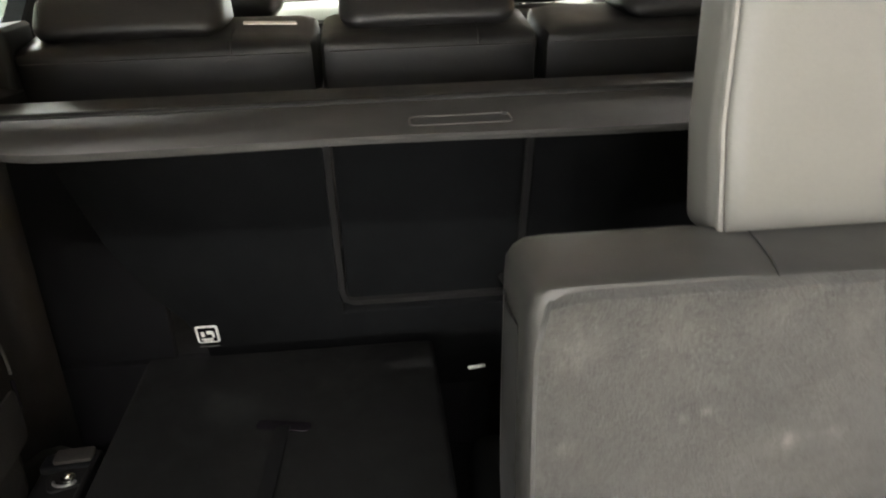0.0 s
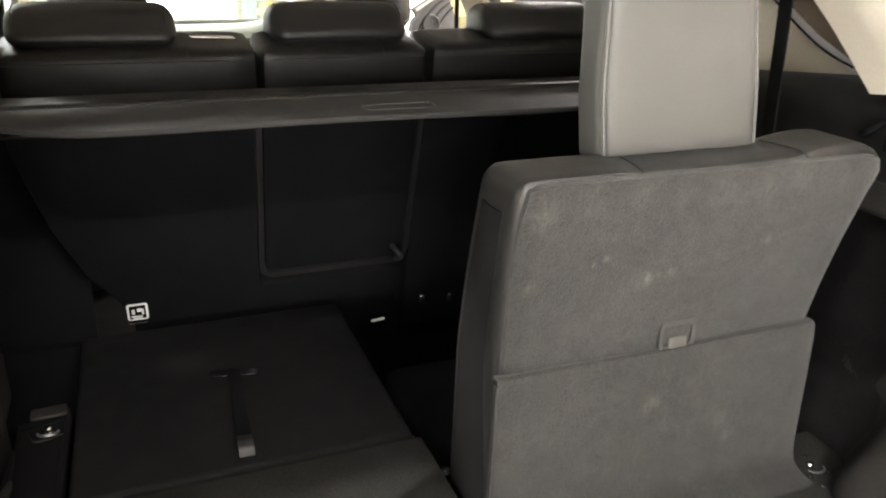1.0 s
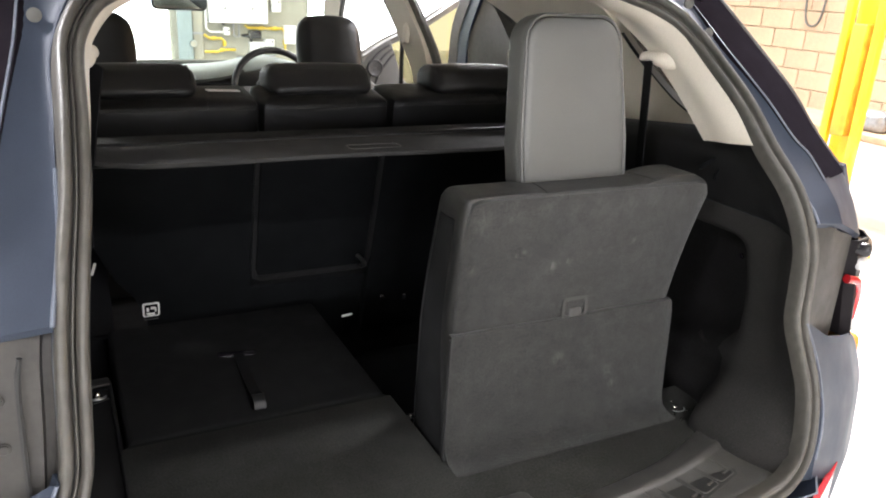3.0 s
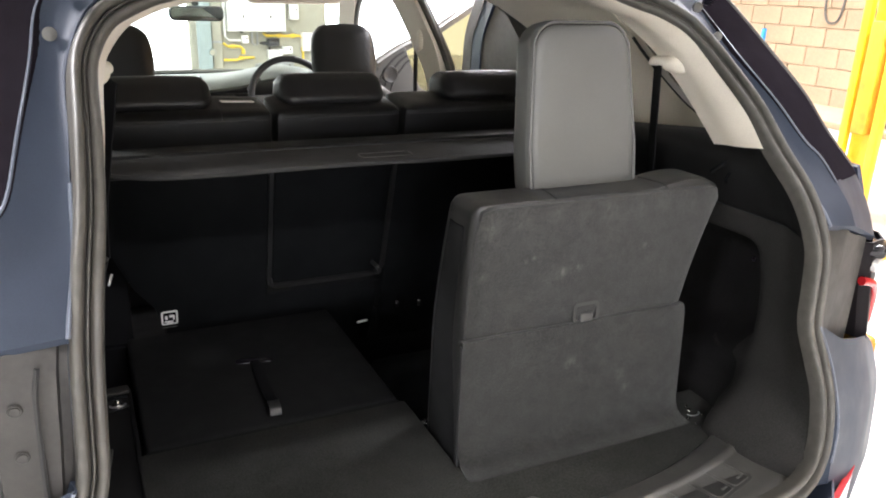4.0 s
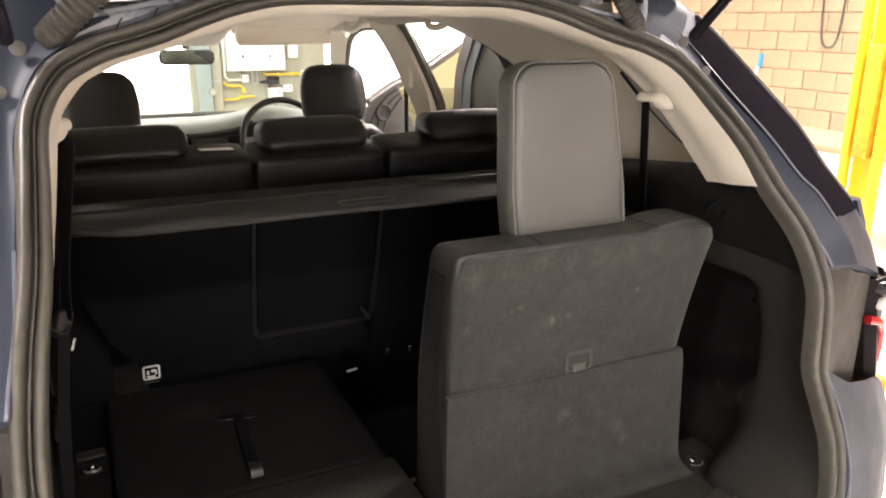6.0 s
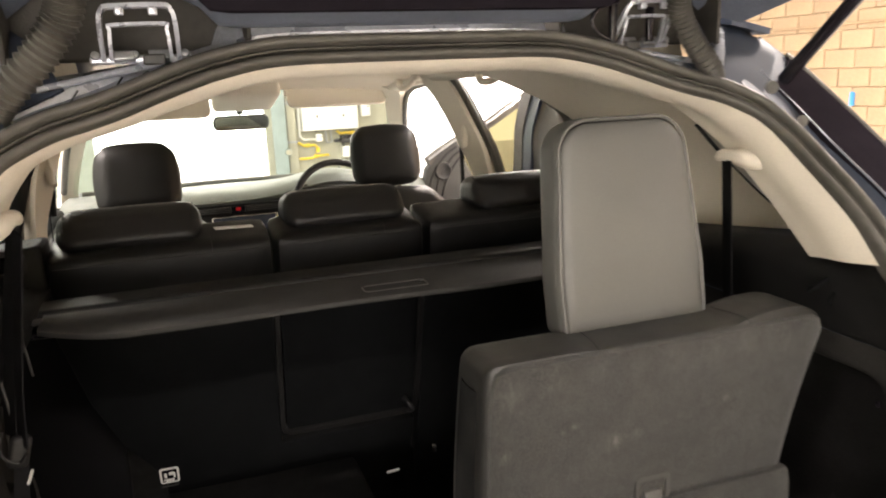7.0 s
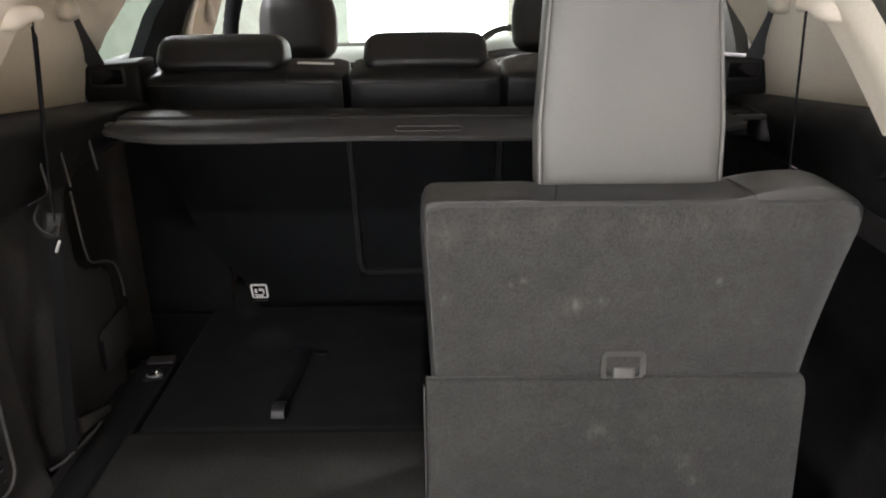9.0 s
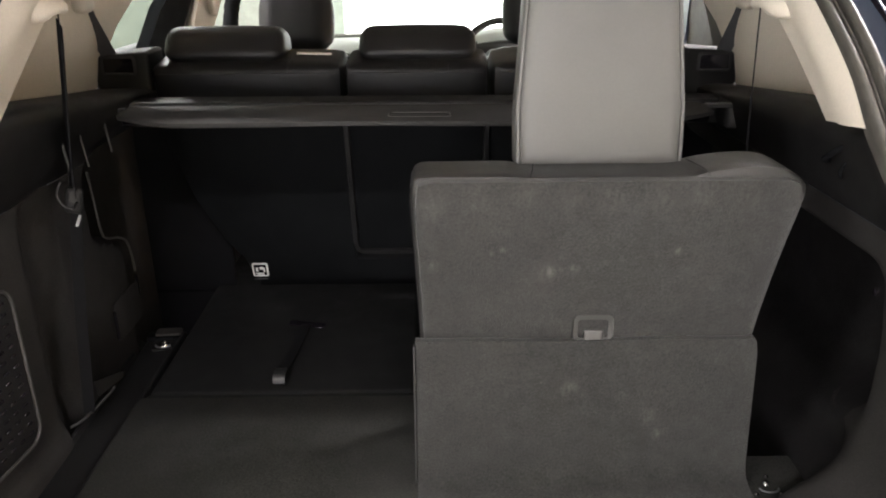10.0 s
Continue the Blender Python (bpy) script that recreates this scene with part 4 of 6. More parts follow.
def row_seat(x0, x1, hx0, hx1, board, label, hy=.748):
    ob = thing("second_row_seat", label, "car seat", "second-row seats")
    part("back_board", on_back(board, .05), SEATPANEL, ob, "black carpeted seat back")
    w = x1 - x0
    xm = (x0 + x1) / 2
    part("upper_back", cushion(w, .15, .104, r=.015, puff=.004, nx=16, m=pose(xm, .730, 1.300, 8, 0, 0)), LEATHER_SHADED, ob, "black leather upper back")
    # a stitched seam across the top roll
    part("seam", pipe([(x0 + .012, .648, 1.325), (xm, .645, 1.326), (x1 - .012, .648, 1.325)], .0011, 5), SEAM, ob)
    part("seam", pipe([(x1 - w * .28, .648, 1.328), (x1 - w * .28, .66, 1.346), (x1 - w * .28, .70, 1.354)], .0010, 5), SEAM, ob)

    def head(x, y, z, co):
        lean = .010 * z
        return co.x * (1 - .02 * z), co.y * (1 - .22 * z) + lean, co.z

    hw = hx1 - hx0
    hr = part("headrest", cushion(hw, .118, .072, r=.026, puff=.003, nx=24, ny=14, nz=12, m=pose((hx0 + hx1) / 2, hy, 1.376, -6, 0, 0), shape=head), LEATHER, ob, "low black leather headrest")
    for sx in (hx0 + .012, hx1 - .012):
        part("end_seam", pipe([(sx, hy - .056, 1.356), (sx, hy - .054, 1.384), (sx, hy - .040, 1.404), (sx, hy, 1.411)], .0011, 5), SEAM, hr)
    for sx in (hx0 + .035, hx1 - .035):
        part("post", pipe([(sx, hy - .012, 1.325), (sx, hy - .014, 1.36)], .006, smooth=0), CHROME, ob)
        part("collar", spin([(.001, .008), (.010, .007), (.013, 0), (.013, -.004)], pose(sx, hy - .012, 1.347), 12), GLOSS, ob)
    return ob


LB = [(-.165, .842), (-.165, 1.272), (-.572, 1.272), (-.572, 1.18), (-.535, 1.02), (-.490, .91), (-.445, .845), (-.42, .775), (-.42, .60), (.13, .60), (.15, .842)]
row_seat(-.565, -.163, -.545, -.290, LB, "black leather second-row seat, upright, low headrest")
MB = [(-.155, .868), (.145, .868), (.145, 1.272), (-.155, 1.272)]
seat_m = row_seat(-.155, .150, -.126, .124, MB, "black leather middle second-row seat, upright", .758)
RB = [(.158, .60), (.42, .60), (.42, .80), (.49, .91), (.545, 1.02), (.58, 1.18), (.58, 1.272), (.158, 1.272)]
seat_r = row_seat(.160, .565, .285, .535, RB, "black leather second-row seat beside the open rear door")
fr_path = [Vector((x, row_y(z) - .003, z)) for x, z in [(-.163, 1.27), (-.163, 1.1), (-.163, .895), (-.158, .875), (-.145, .868), (-.0, .868), (.125, .868), (.142, .875), (.149, .90), (.151, 1.1), (.151, 1.27)]]
part("panel_frame", sweep(fr_path, [(-.007, -.003), (.007, -.003), (.005, .005), (-.005, .005)], (0, -1, -.27)), ROLL, seat_m, "raised black panel frame")
part("tether_loop", pipe([(.118, .768, .905), (.122, .745, .90), (.130, .745, .885), (.128, .770, .872)], .006), PLASTIC, seat_m)
part("buckle_tab", rbox((.032, .007, .006), (.062, .69, FL - .01), .003, rot=(0, 0, 10)), WHITE, seat_r, "white plastic tab")
for bx, by in ((.165, .70), (.225, .69)):
    part("anchor_point", rbox((.012, .01, .02), (bx, by, .80), .003), CHROME, seat_r)
# sticker on the seat back: white rim, dark field with plain bars
stick = thing("sticker", "small white-rimmed square label on the seat back", "label")
sm = pose(-.411, row_y(.814) - .0015, .814, 90 + math.degrees(LEAN), 0, 0)
part("rim", prism(rounded_rect(.040, .042, .006), .0012, sm, 0), WHITE, stick, "white label rim")
part("field", prism(rounded_rect(.031, .033, .002), .0012, sm @ pose(0, 0, .0012), 0), GLOSS, stick)
for bx, bz, bw, bh in ((-.008, .002, .006, .012), (.004, .006, .010, .008), (.010, .001, .004, .014), (-.002, -.010, .022, .003), (0, -.014, .018, .002)):
    part("bar", prism(rounded_rect(bw, bh, .0008), .0008, sm @ pose(bx, bz, .0024), 0), WHITE, stick)
part("tab", rbox((.035, .003, .0016), (-.412, row_y(.787) - .004, .786), .0006), PLASTIC_GREY, stick)

for s in (-1, 1):
    bol = thing("side_bolster", "black plastic seat side bolster with a recessed release pocket", "seat bolster", "seat bolsters")
    xa, xb = .563, .668
    prof = [(xa + .004, 1.23), (xb - .010, 1.23), (xb + .026, 1.345), (xb + .025, 1.357), (xb + .012, 1.364), (xa + .006, 1.373), (xa, 1.368)]
    if s > 0:
        poly = prof
    else:
        poly = [(-x, z) for x, z in prof[::-1]]
    part("body", prism(poly, -.095, pose(0, .648, 0, 90, 0, 0), .008, 3), ROLL, bol)
    bm = bmesh.new()
    o_, i_ = rounded_rect(.074, .042, .009), rounded_rect(.062, .030, .005)
    vo, vi, vb = ([bm.verts.new((a, b, c)) for a, b in p] for p, c in ((o_, 0), (i_, .003), (i_, -.004)))
    for a, b in ((vo, vi), (vi, vb)):
        for i in range(len(a)):
            j = (i + 1) % len(a)
            bm.faces.new((a[i], a[j], b[j], b[i]))
    bmesh.ops.transform(bm, matrix=pose(s * .627, .644, 1.344, 90, 0, 0), verts=bm.verts)
    part("pocket_frame", bm, PLASTIC, bol)
    part("pocket", rbox((.062, .004, .030), (s * .627, .6455, 1.344), .001), GLOSS, bol)
    part("pocket_lip", rbox((.058, .006, .003), (s * .627, .642, 1.3285), .001), PLASTIC_MID, bol)
    # shoulder belt from the pillar
    belt = thing("seat_belt", "dark webbing seat belt running from the pillar to the seat", "seat belt", "second-row belts")
    part("webbing", sweep([Vector(q) for q in ((s * .656, .575, 1.485), (s * .653, .60, 1.44), (s * .648, .66, 1.36))], [(-.015, -.001), (.015, -.001), (.015, .001), (-.015, .001)], (s * -.5, -1, 0)), BELTGREY, belt)
    part("guide", cushion(.03, .05, .035, r=.01, puff=.003, nx=6, ny=6, nz=6, m=pose(s * .650, .575, 1.475)), CREAM_HARD, belt)

# ---- cargo cover ----
cover = thing("cargo_cover", "retractable black luggage cover spread behind the seats", "luggage cover")
# cassette takes the darker moulding colour in place of its shade
part("cassette", rbox((1.24, .070, .048), (0, .535, 1.2685), .006, 4), ROLL, cover)
part("cassette_slot", rbox((1.14, .024, .016), (0, .490, 1.262), .002), GLOSS, cover)
rows = []


def board_z(y):
    return 1.2865 + .03 * (y - .345)


for k, y0, dz in ((0, .482, -.009), (0, .482, -.003), (.02, .480, 0), (.1, .470, 0), (.5, .415, 0), (.9, .357, 0), (.97, .350, -.001), (1, .3485, -.004), (1, .3495, -.009)):
    row = []
    for j in range(49):
        u = -1 + j / 24
        end_k = max(0, (abs(u) - .78) / .22) ** 1.6
        y = y0 - k * (.003 * math.sin(3.1 * u + 1.2) + .0015 * math.sin(7 * u) + .004 * (1 - abs(u) ** 3)) + .055 * end_k * k
        row.append((u * .55, y, board_z(y) + dz + .0015 * math.sin(5 * u + 2) * k))
    rows.append(row)
rows.append([tuple(q) for q in rows[0]])
part("cover_board", grid(rows), PLASTIC_COVER, cover, "black grained cover board")
gm = [Vector((.007 + a, .390 + b, board_z(.390 + b) + .0008)) for a, b in rounded_rect(.112, .034, .008)]
part("grip", sweep(gm, ring(.0016, 6), (0, -.03, 1), closed=True), PLASTIC_DUSTY, cover, "moulded grip outline")
part("joint", pipe([(-.55, .4825, board_z(.4825) + .0004), (0, .4825, board_z(.4825) + .0008), (.55, .4825, board_z(.4825) + .0004)], .0016, 6), SEAM, cover)
part("stop_lug", rbox((.007, .010, .005), (.058, .406, board_z(.406) + .001), .002), SEAM, cover)
for s in (-1, 1):
    part("end_cap", rbox((.075, .11, .056), (s * .628, .505, 1.270), .014), PLASTIC, cover)
    part("end_tab", rbox((.055, .016, .007), (s * .575, .452, 1.289), .002), PLASTIC, cover)
part("silver_label", rbox((.05, .014, .002), (.575, .448, 1.2935), .0005), PLASTIC_GREY, cover)

# ---- pillars and roof lining ----
# one cream moulding round the opening: its front edge, point by point beside the upper part of the rim
FRONT = [(.580, .055, 1.343), (.551, .120, 1.43), (.526, .184, 1.499), (.503, .222, 1.536), (.472, .258, 1.572), (.442, .283, 1.594), (.412, .300, 1.610), (.382, .312, 1.622),
         (.352, .320, 1.632), (.315, .328, 1.645), (.278, .332, 1.655), (.243, .335, 1.663), (.207, .337, 1.669), (.165, .338, 1.673), (.09, .340, 1.676), (0, .340, 1.677)]
SEALED = [(.5722, -.092, 1.368)] + HALF[12:]
front_line, seal_line = (smooth_path(p + [(near(z, -1) - x, y, z) for x, y, z in p[-2::-1]], 5) for p in (FRONT, SEALED))
proper = []
for i_, q in enumerate(seal_line):
    d = (seal_line[min(i_ + 1, len(seal_line) - 1)] - seal_line[max(i_ - 1, 0)]).normalized()
    u = rim_up(q)
    proper.append((u - d * u.dot(d)).normalized())
rows = []
for k in (0, .05, .12, .2, .3, .42, .56, .70, .82, .92, 1.0):
    row = []
    for i_, (a_, b_) in enumerate(zip(seal_line, front_line)):
        up = proper[i_]
        top_k = min(1, max(0, (a_.z - 1.52) / .13))
        puff_ = (.008 + .017 * top_k) * math.sin(math.pi * min(1, k * 1.35 + .02)) ** .8 if k < .72 else 0
        row.append(a_ - up * .0165 + Vector((0, .010 * min(1, k * 6) - .006, 0)) + (b_ - a_ + up * .0165) * k - up * puff_)
    rows.append(row)
rows.append([q + rim_up(q).normalized() * .014 + Vector((0, .010, 0)) for q in rows[-1]])
rows.append([q + Vector((math.copysign(.07, q.x) * min(1, abs(q.x) / .3), .025, -.004)) for q in rows[-1]])
part("opening_trim", grid(rows), CREAM_HARD, car, "cream moulded trim round the boot opening")
# rear edge of the quarter trim: height, half width, depth
QUARTER = ((1.26, .735, .20), (1.35, .735, .225), (1.357, .735, .25), (1.366, .735, .28), (1.385, .732, .32), (1.416, .727, .37), (1.45, .718, .415), (1.49, .703, .455), (1.54, .673, .485), (1.57, .645, .505), (1.62, .56, .545), (1.645, .50, .565))
for s in (-1, 1):
    # belt guide bulging from the pillar
    spine = [Vector((s * x, y, z)) for x, y, z in ((.548, .104, 1.486), (.543, .112, 1.487), (.536, .126, 1.488), (.530, .142, 1.489), (.525, .158, 1.490), (.520, .172, 1.492), (.516, .184, 1.493), (.513, .194, 1.491), (.512, .200, 1.488))]
    fat = (.003, .011, .0165, .0185, .0165, .0120, .0105, .0090, .003)
    rows = [[c + Vector((s * f * .8 * math.cos(t_), 0, f * (1.05 if math.sin(t_) > 0 else .85) * math.sin(t_))) for t_ in [2 * math.pi * j / 16 for j in range(16)]] for c, f in zip(spine, fat)]
    part("belt_guide", grid(smooth_rows(rows, 3), True), CREAM_HARD, car, "cream moulded seat belt guide")
    # C pillar and quarter trim
    rows = []
    for z, x, yf in ((1.26, .69, .635), (1.338, .672, .665), (1.36, .668, .675), (1.39, .655, .695), (1.42, .645, .715), (1.46, .628, .76), (1.50, .612, .80), (1.53, .592, .85), (1.57, .555, .92), (1.62, .48, 1.02), (1.645, .42, 1.06)):
        xa, ya = at_height(QUARTER, z)
        row = [(s * (xa + .02), ya - .004, z)] + [(s * (xa + (x - xa) * (1 - (1 - k / 8) ** 2)), ya + (yf - ya) * k / 8, z) for k in range(9)]
        row += [(s * (x + .012), yf + .012, z), (s * (x + .07), yf + .02, z)]
        rows.append(row)
    part("quarter_trim", grid(rows, thick=-.008), CREAM_HARD, car, "cream quarter trim panel")
    for zs, thick_r in (((1.35, 1.357, 1.366, 1.385, 1.416, 1.45), .0020), ((1.45, 1.47, 1.49, 1.505, 1.52), .0038)):
        part("quarter_seal", pipe([(s * (at_height(QUARTER, z)[0] - .004), at_height(QUARTER, z)[1] - .003, z) for z in zs], thick_r, 8), SEAM, car, "black quarter window seal")
    part("quarter_window", grid([[(s * x, y, z) for y in (-.02 + (z - 1.34) * .9, .28 + (z - 1.34) * .9, .46 + (z - 1.34) * 1.2)] for z, x in ((1.30, .79), (1.345, .785), (1.45, .765), (1.58, .69))], thick=.004), PRIVACY, car, "tinted quarter window")
    for va, vb in (((.876, 1.553), (.842, 1.555)), ((.876, 1.553), (.860, 1.517)), ((.860, 1.517), (.818, 1.521))):
        part("vent_slot", pipe([(s * (.606 - (va[1] - 1.52) * .5), va[0], va[1]), (s * (.606 - (vb[1] - 1.52) * .5), vb[0], vb[1])], .0018, 6, smooth=0), PLASTIC_GREY, car)
    part("trim_seam", pipe([(s * .560, .985, 1.583), (s * .604, .90, 1.530), (s * .628, .81, 1.478)], .0012, 5), PLASTIC_GREY, car)
    # wall of the cabin under the windows
    part("inner_side", rbox((.03, .36, .90), (s * .745, .84, .85), .01), PLASTIC, car)
    if s < 0:
        part("inner_side", rbox((.03, .90, .86), (s * .760, 1.06, .84), .01), PLASTIC, car)
        part("inner_side", rbox((.03, 1.75, .72), (s * .755, 2.35, .78), .01), PLASTIC, car)
        for y0, y1 in ((1.02, 1.60), (1.62, 2.66)):
            part("closed_door", grid([[(s * x, y0 + (y1 - y0) * k / 6, z) for k in range(7)] for z, x in ((.36, .90), (.60, .945), (.95, .952), (1.15, .935), (1.22, .915))], thick=-.012), PAINT, car, "closed slate-blue side door")
    # waist rails and roof rails
    part("roof_rail", pipe([(s * .47, .30, 1.655), (s * .56, .70, 1.665), (s * .595, 1.2, 1.665), (s * .60, 1.7, 1.655), (s * .585, 2.2, 1.625), (s * .60, 2.42, 1.590)], .040), CREAM_HARD, car)
    part("front_pillar", sweep(smooth_path([(s * .585, 2.30, 1.610), (s * .635, 2.45, 1.555), (s * .715, 2.72, 1.40), (s * .79, 3.02, 1.20), (s * .81, 3.12, 1.10)], 4), [(-.045, -.03), (.03, -.04), (.045, .02), (-.02, .045)], (0, -.5, .8)), CREAM_HARD, car, "cream windscreen pillar")
    dy = .17 if s > 0 else -.04
    part("middle_pillar", sweep(smooth_path([(s * .70, 1.38 + dy, 1.05), (s * .690, 1.43 + dy, 1.30), (s * .660, 1.52 + dy, 1.45), (s * .620, 1.60 + dy, 1.58), (s * .585, 1.65 + dy, 1.65)], 4), [(-.055, -.02), (.06, -.02), (.06, .02), (-.055, .02)], (-s, 0, .25)), CREAM_HARD, car, "cream centre pillar trim")
    part("belt_adjuster", rbox((.02, .035, .10), (s * .645, 1.50 + dy, 1.43), .008, rot=(-20, s * 14, 0)), CREAM_HARD, car)
    part("pillar_seal", sweep(smooth_path([(s * .725, 1.30 + dy, 1.05), (s * .715, 1.35 + dy, 1.30), (s * .690, 1.44 + dy, 1.45), (s * .648, 1.52 + dy, 1.585), (s * .61, 1.55 + dy, 1.645)], 4), ring(.017, 8), (0, 0, 1)), RUBBER, car, "black door seal")
    part("pillar_seal", sweep(smooth_path([(s * .735, 1.52 + dy, 1.05), (s * .725, 1.56 + dy, 1.30), (s * .690, 1.66 + dy, 1.47), (s * .645, 1.74 + dy, 1.585)], 4), ring(.016, 8), (0, 0, 1)), RUBBER, car)
    part("opening_seal", sweep(smooth_path([(s * .73, .70, 1.32), (s * .705, .76, 1.42), (s * .66, .90, 1.54), (s * .60, 1.08, 1.632), (s * .612, 1.3, 1.648), (s * .615, 1.55 + dy, 1.645)], 4), ring(.014, 8), (0, 0, 1)), RUBBER, car)
    part("opening_seal", sweep(smooth_path([(s * .645, 1.74, 1.60), (s * .64, 2.1, 1.60), (s * .66, 2.38, 1.545), (s * .74, 2.70, 1.36), (s * .80, 2.95, 1.18)], 4), ring(.014, 8), (0, 0, 1)), RUBBER, car)
    # window sills of the doors
part("door_waist", rbox((.06, .80, .10), (-.77, 1.08, 1.285), .02), PLASTIC, car)
part("door_waist", rbox((.06, 1.10, .10), (-.79, 2.15, 1.13), .02, rot=(-3, 0, 0)), SEATPANEL, car)
# black outer pillar and closed door frame on one side
part("door_frame", grid([[(-.735, .985, 1.30), (-.725, 1.235, 1.30)], [(-.705, 1.09, 1.43), (-.695, 1.315, 1.43)], [(-.655, 1.22, 1.56), (-.645, 1.42, 1.56)], [(-.61, 1.32, 1.645), (-.60, 1.50, 1.645)]], thick=.03), SEATPANEL, car, "black closed door frame")
part("rear_door_glass", grid([[(-.745, .70, 1.31), (-.735, 1.0, 1.31)], [(-.68, .85, 1.48), (-.675, 1.2, 1.48)], [(-.60, 1.1, 1.64), (-.60, 1.35, 1.64)]], thick=.004), GLASS, car)
part("mirror_sail", pipe([(-.745, 2.02, 1.22), (-.735, 2.06, 1.36), (-.70, 2.10, 1.50), (-.665, 2.12, 1.57)], .030), SEATPANEL, car)
# roof lining, running out of the header trim
end = [q + Vector((0, -.004, .004)) for q in front_line if q.z > 1.60][::-1]
roof = [[end[round(k * (len(end) - 1) / 20)] for k in range(21)]]
for y, zc, w, drop in ((.42, 1.678, .53, .060), (.55, 1.680, .57, .050), (.9, 1.682, .59, .036), (1.4, 1.684, .60, .030), (1.9, 1.672, .60, .030), (2.2, 1.648, .59, .030), (2.42, 1.612, .60, .030)):
    roof.append([(w * k / 10, y, zc - drop * abs(k / 10) ** 3) for k in range(-10, 11)])
tagged(part("ceiling_lining", grid(roof, thick=.012), CREAM), "cream fabric roof lining", "roof lining", kind="structure")
part("roof_panel", grid([[(w * k / 24, y - (.09 * sig(abs(w * k / 24) - .512, .006) if y < .4 else 0), z - .05 * abs(k / 24) ** 3) for k in range(-24, 25)] for y, z, w in ((.30, 1.742, .62), (.5, 1.75, .66), (1.2, 1.76, .68), (2.0, 1.74, .66), (2.45, 1.68, .64))], thick=.01), PAINT, car)
part("roof_lamp", prism(rounded_rect(.06, .03, .01), .008, pose(-.04, .62, 1.672), .003), CREAM_HARD, car)
# ---- boot belts ----
for s in (-1, 1):
    belt = thing("boot_seat_belt", "black third-row seat belt hanging from its pillar guide" if s > 0 else "black third-row seat belt with its buckle hanging beside the side trim", "seat belt", "third-row belts")
    flat = [(-.023, -.0009), (.023, -.0009), (.023, .0009), (-.023, .0009)]
    if s > 0:
        part("webbing", sweep(smooth_path([(.514, .176, 1.486), (.516, .172, 1.40), (.520, .17, 1.30), (.528, .17, 1.18), (.535, .17, 1.0)], 4), flat, (-.92, .39, 0)), WEBBING, belt)
    else:
        part("webbing", sweep(smooth_path([(-.512, .172, 1.478), (-.528, .188, 1.38), (-.543, .198, 1.28), (-.548, .196, 1.20)], 4), [(a * .8, b) for a, b in flat], (.92, .39, .1)), WEBBING, belt)
        part("webbing", sweep(smooth_path([(-.518, .184, 1.470), (-.540, .208, 1.37), (-.560, .226, 1.27), (-.566, .222, 1.205)], 4), [(a * .8, b) for a, b in flat], (.85, .52, .1)), WEBBING, belt)
        part("webbing", sweep(smooth_path([(-.556, .205, 1.175), (-.572, .200, 1.05), (-.582, .190, .92), (-.589, .180, .80)], 4), [(a * .40, b) for a, b in flat], (.35, -.94, 0)), WEBBING, belt)
        part("buckle", rbox((.026, .016, .045), (-.556, .204, 1.190), .007, rot=(10, 14, 20)), PLASTIC, belt, "black buckle")
        part("tongue_arm", pipe([(-.570, .200, 1.222), (-.575, .190, 1.204), (-.568, .190, 1.186), (-.556, .196, 1.178), (-.546, .192, 1.190)], .0022), PLASTIC, belt)
        part("tongue", prism(rounded_rect(.0045, .020, .002), .002, pose(-.545, .184, 1.162, 84, 24, 20), .0006), STEEL, belt, "dull steel belt tongue")

# ---- front of the cabin ----


def front_seat(x, y, label):
    fs = thing("cabin_seat", label, "car seat", "front seats")

    def head(a, b, c, co):
        return co.x * (1 - .10 * max(0, c) ** 2), co.y * (1 - .12 * c) + .012 * c, co.z

    hr = part("headrest", cushion(.240, .10, .210, r=.036, puff=.010, nx=14, nz=12, m=pose(x, y, 1.352, -6, 0, 0), shape=head), LEATHER, fs, "tall black leather headrest")
    for dx in (-.05, .05):
        part("post", pipe([(x + dx, y, 1.20), (x + dx, y, 1.27)], .007, smooth=0), CHROME, fs)

    def back(a, b, c, co):
        k = max(0, c)
        return co.x * (1 - .34 * k ** 3), co.y + .02 * abs(a) ** 3, co.z

    part("backrest", cushion(.50, .14, .66, r=.05, puff=.015, nx=16, nz=16, m=pose(x, y - .035, .90, 8, 0, 0), shape=back), LEATHER, fs)
    part("seat_cushion", cushion(.50, .50, .14, r=.05, puff=.015, m=pose(x, y + .26, .62, 4, 0, 0)), LEATHER, fs)
    part("seat_frame", rbox((.42, .42, .16), (x, y + .24, .515), .02), PLASTIC, fs)
    return fs


front_seat(-.436, 1.755, "black leather front passenger seat with tall headrest")
front_seat(.417, 1.90, "black leather driver's seat with tall headrest")
dash = thing("dashboard", "pale grey dashboard with black vents and a dark screen", "dashboard")
rows = []
for y, z in ((3.16, 1.115), (3.0, 1.135), (2.8, 1.145), (2.68, 1.145), (2.62, 1.136), (2.598, 1.114)):
    row = []
    for k in range(-12, 13):
        x = .78 * k / 12
        hood = .055 * math.exp(-((x - .36) / .20) ** 2) * (1 if y < 2.95 else .3)
        row.append((x, y - .05 * (x / .78) ** 2, z + hood))
    rows.append(row)
part("dash_top", grid(rows, thick=-.02), DASH, dash, "pale grey dashboard top")
part("dash_face", rbox((1.5, .10, .16), (0, 2.655, 1.036), .02), PLASTIC, dash)
part("vent_strip", rbox((1.30, .02, .036), (0, 2.594, 1.092), .006), GLOSS, dash, "black vent strip")
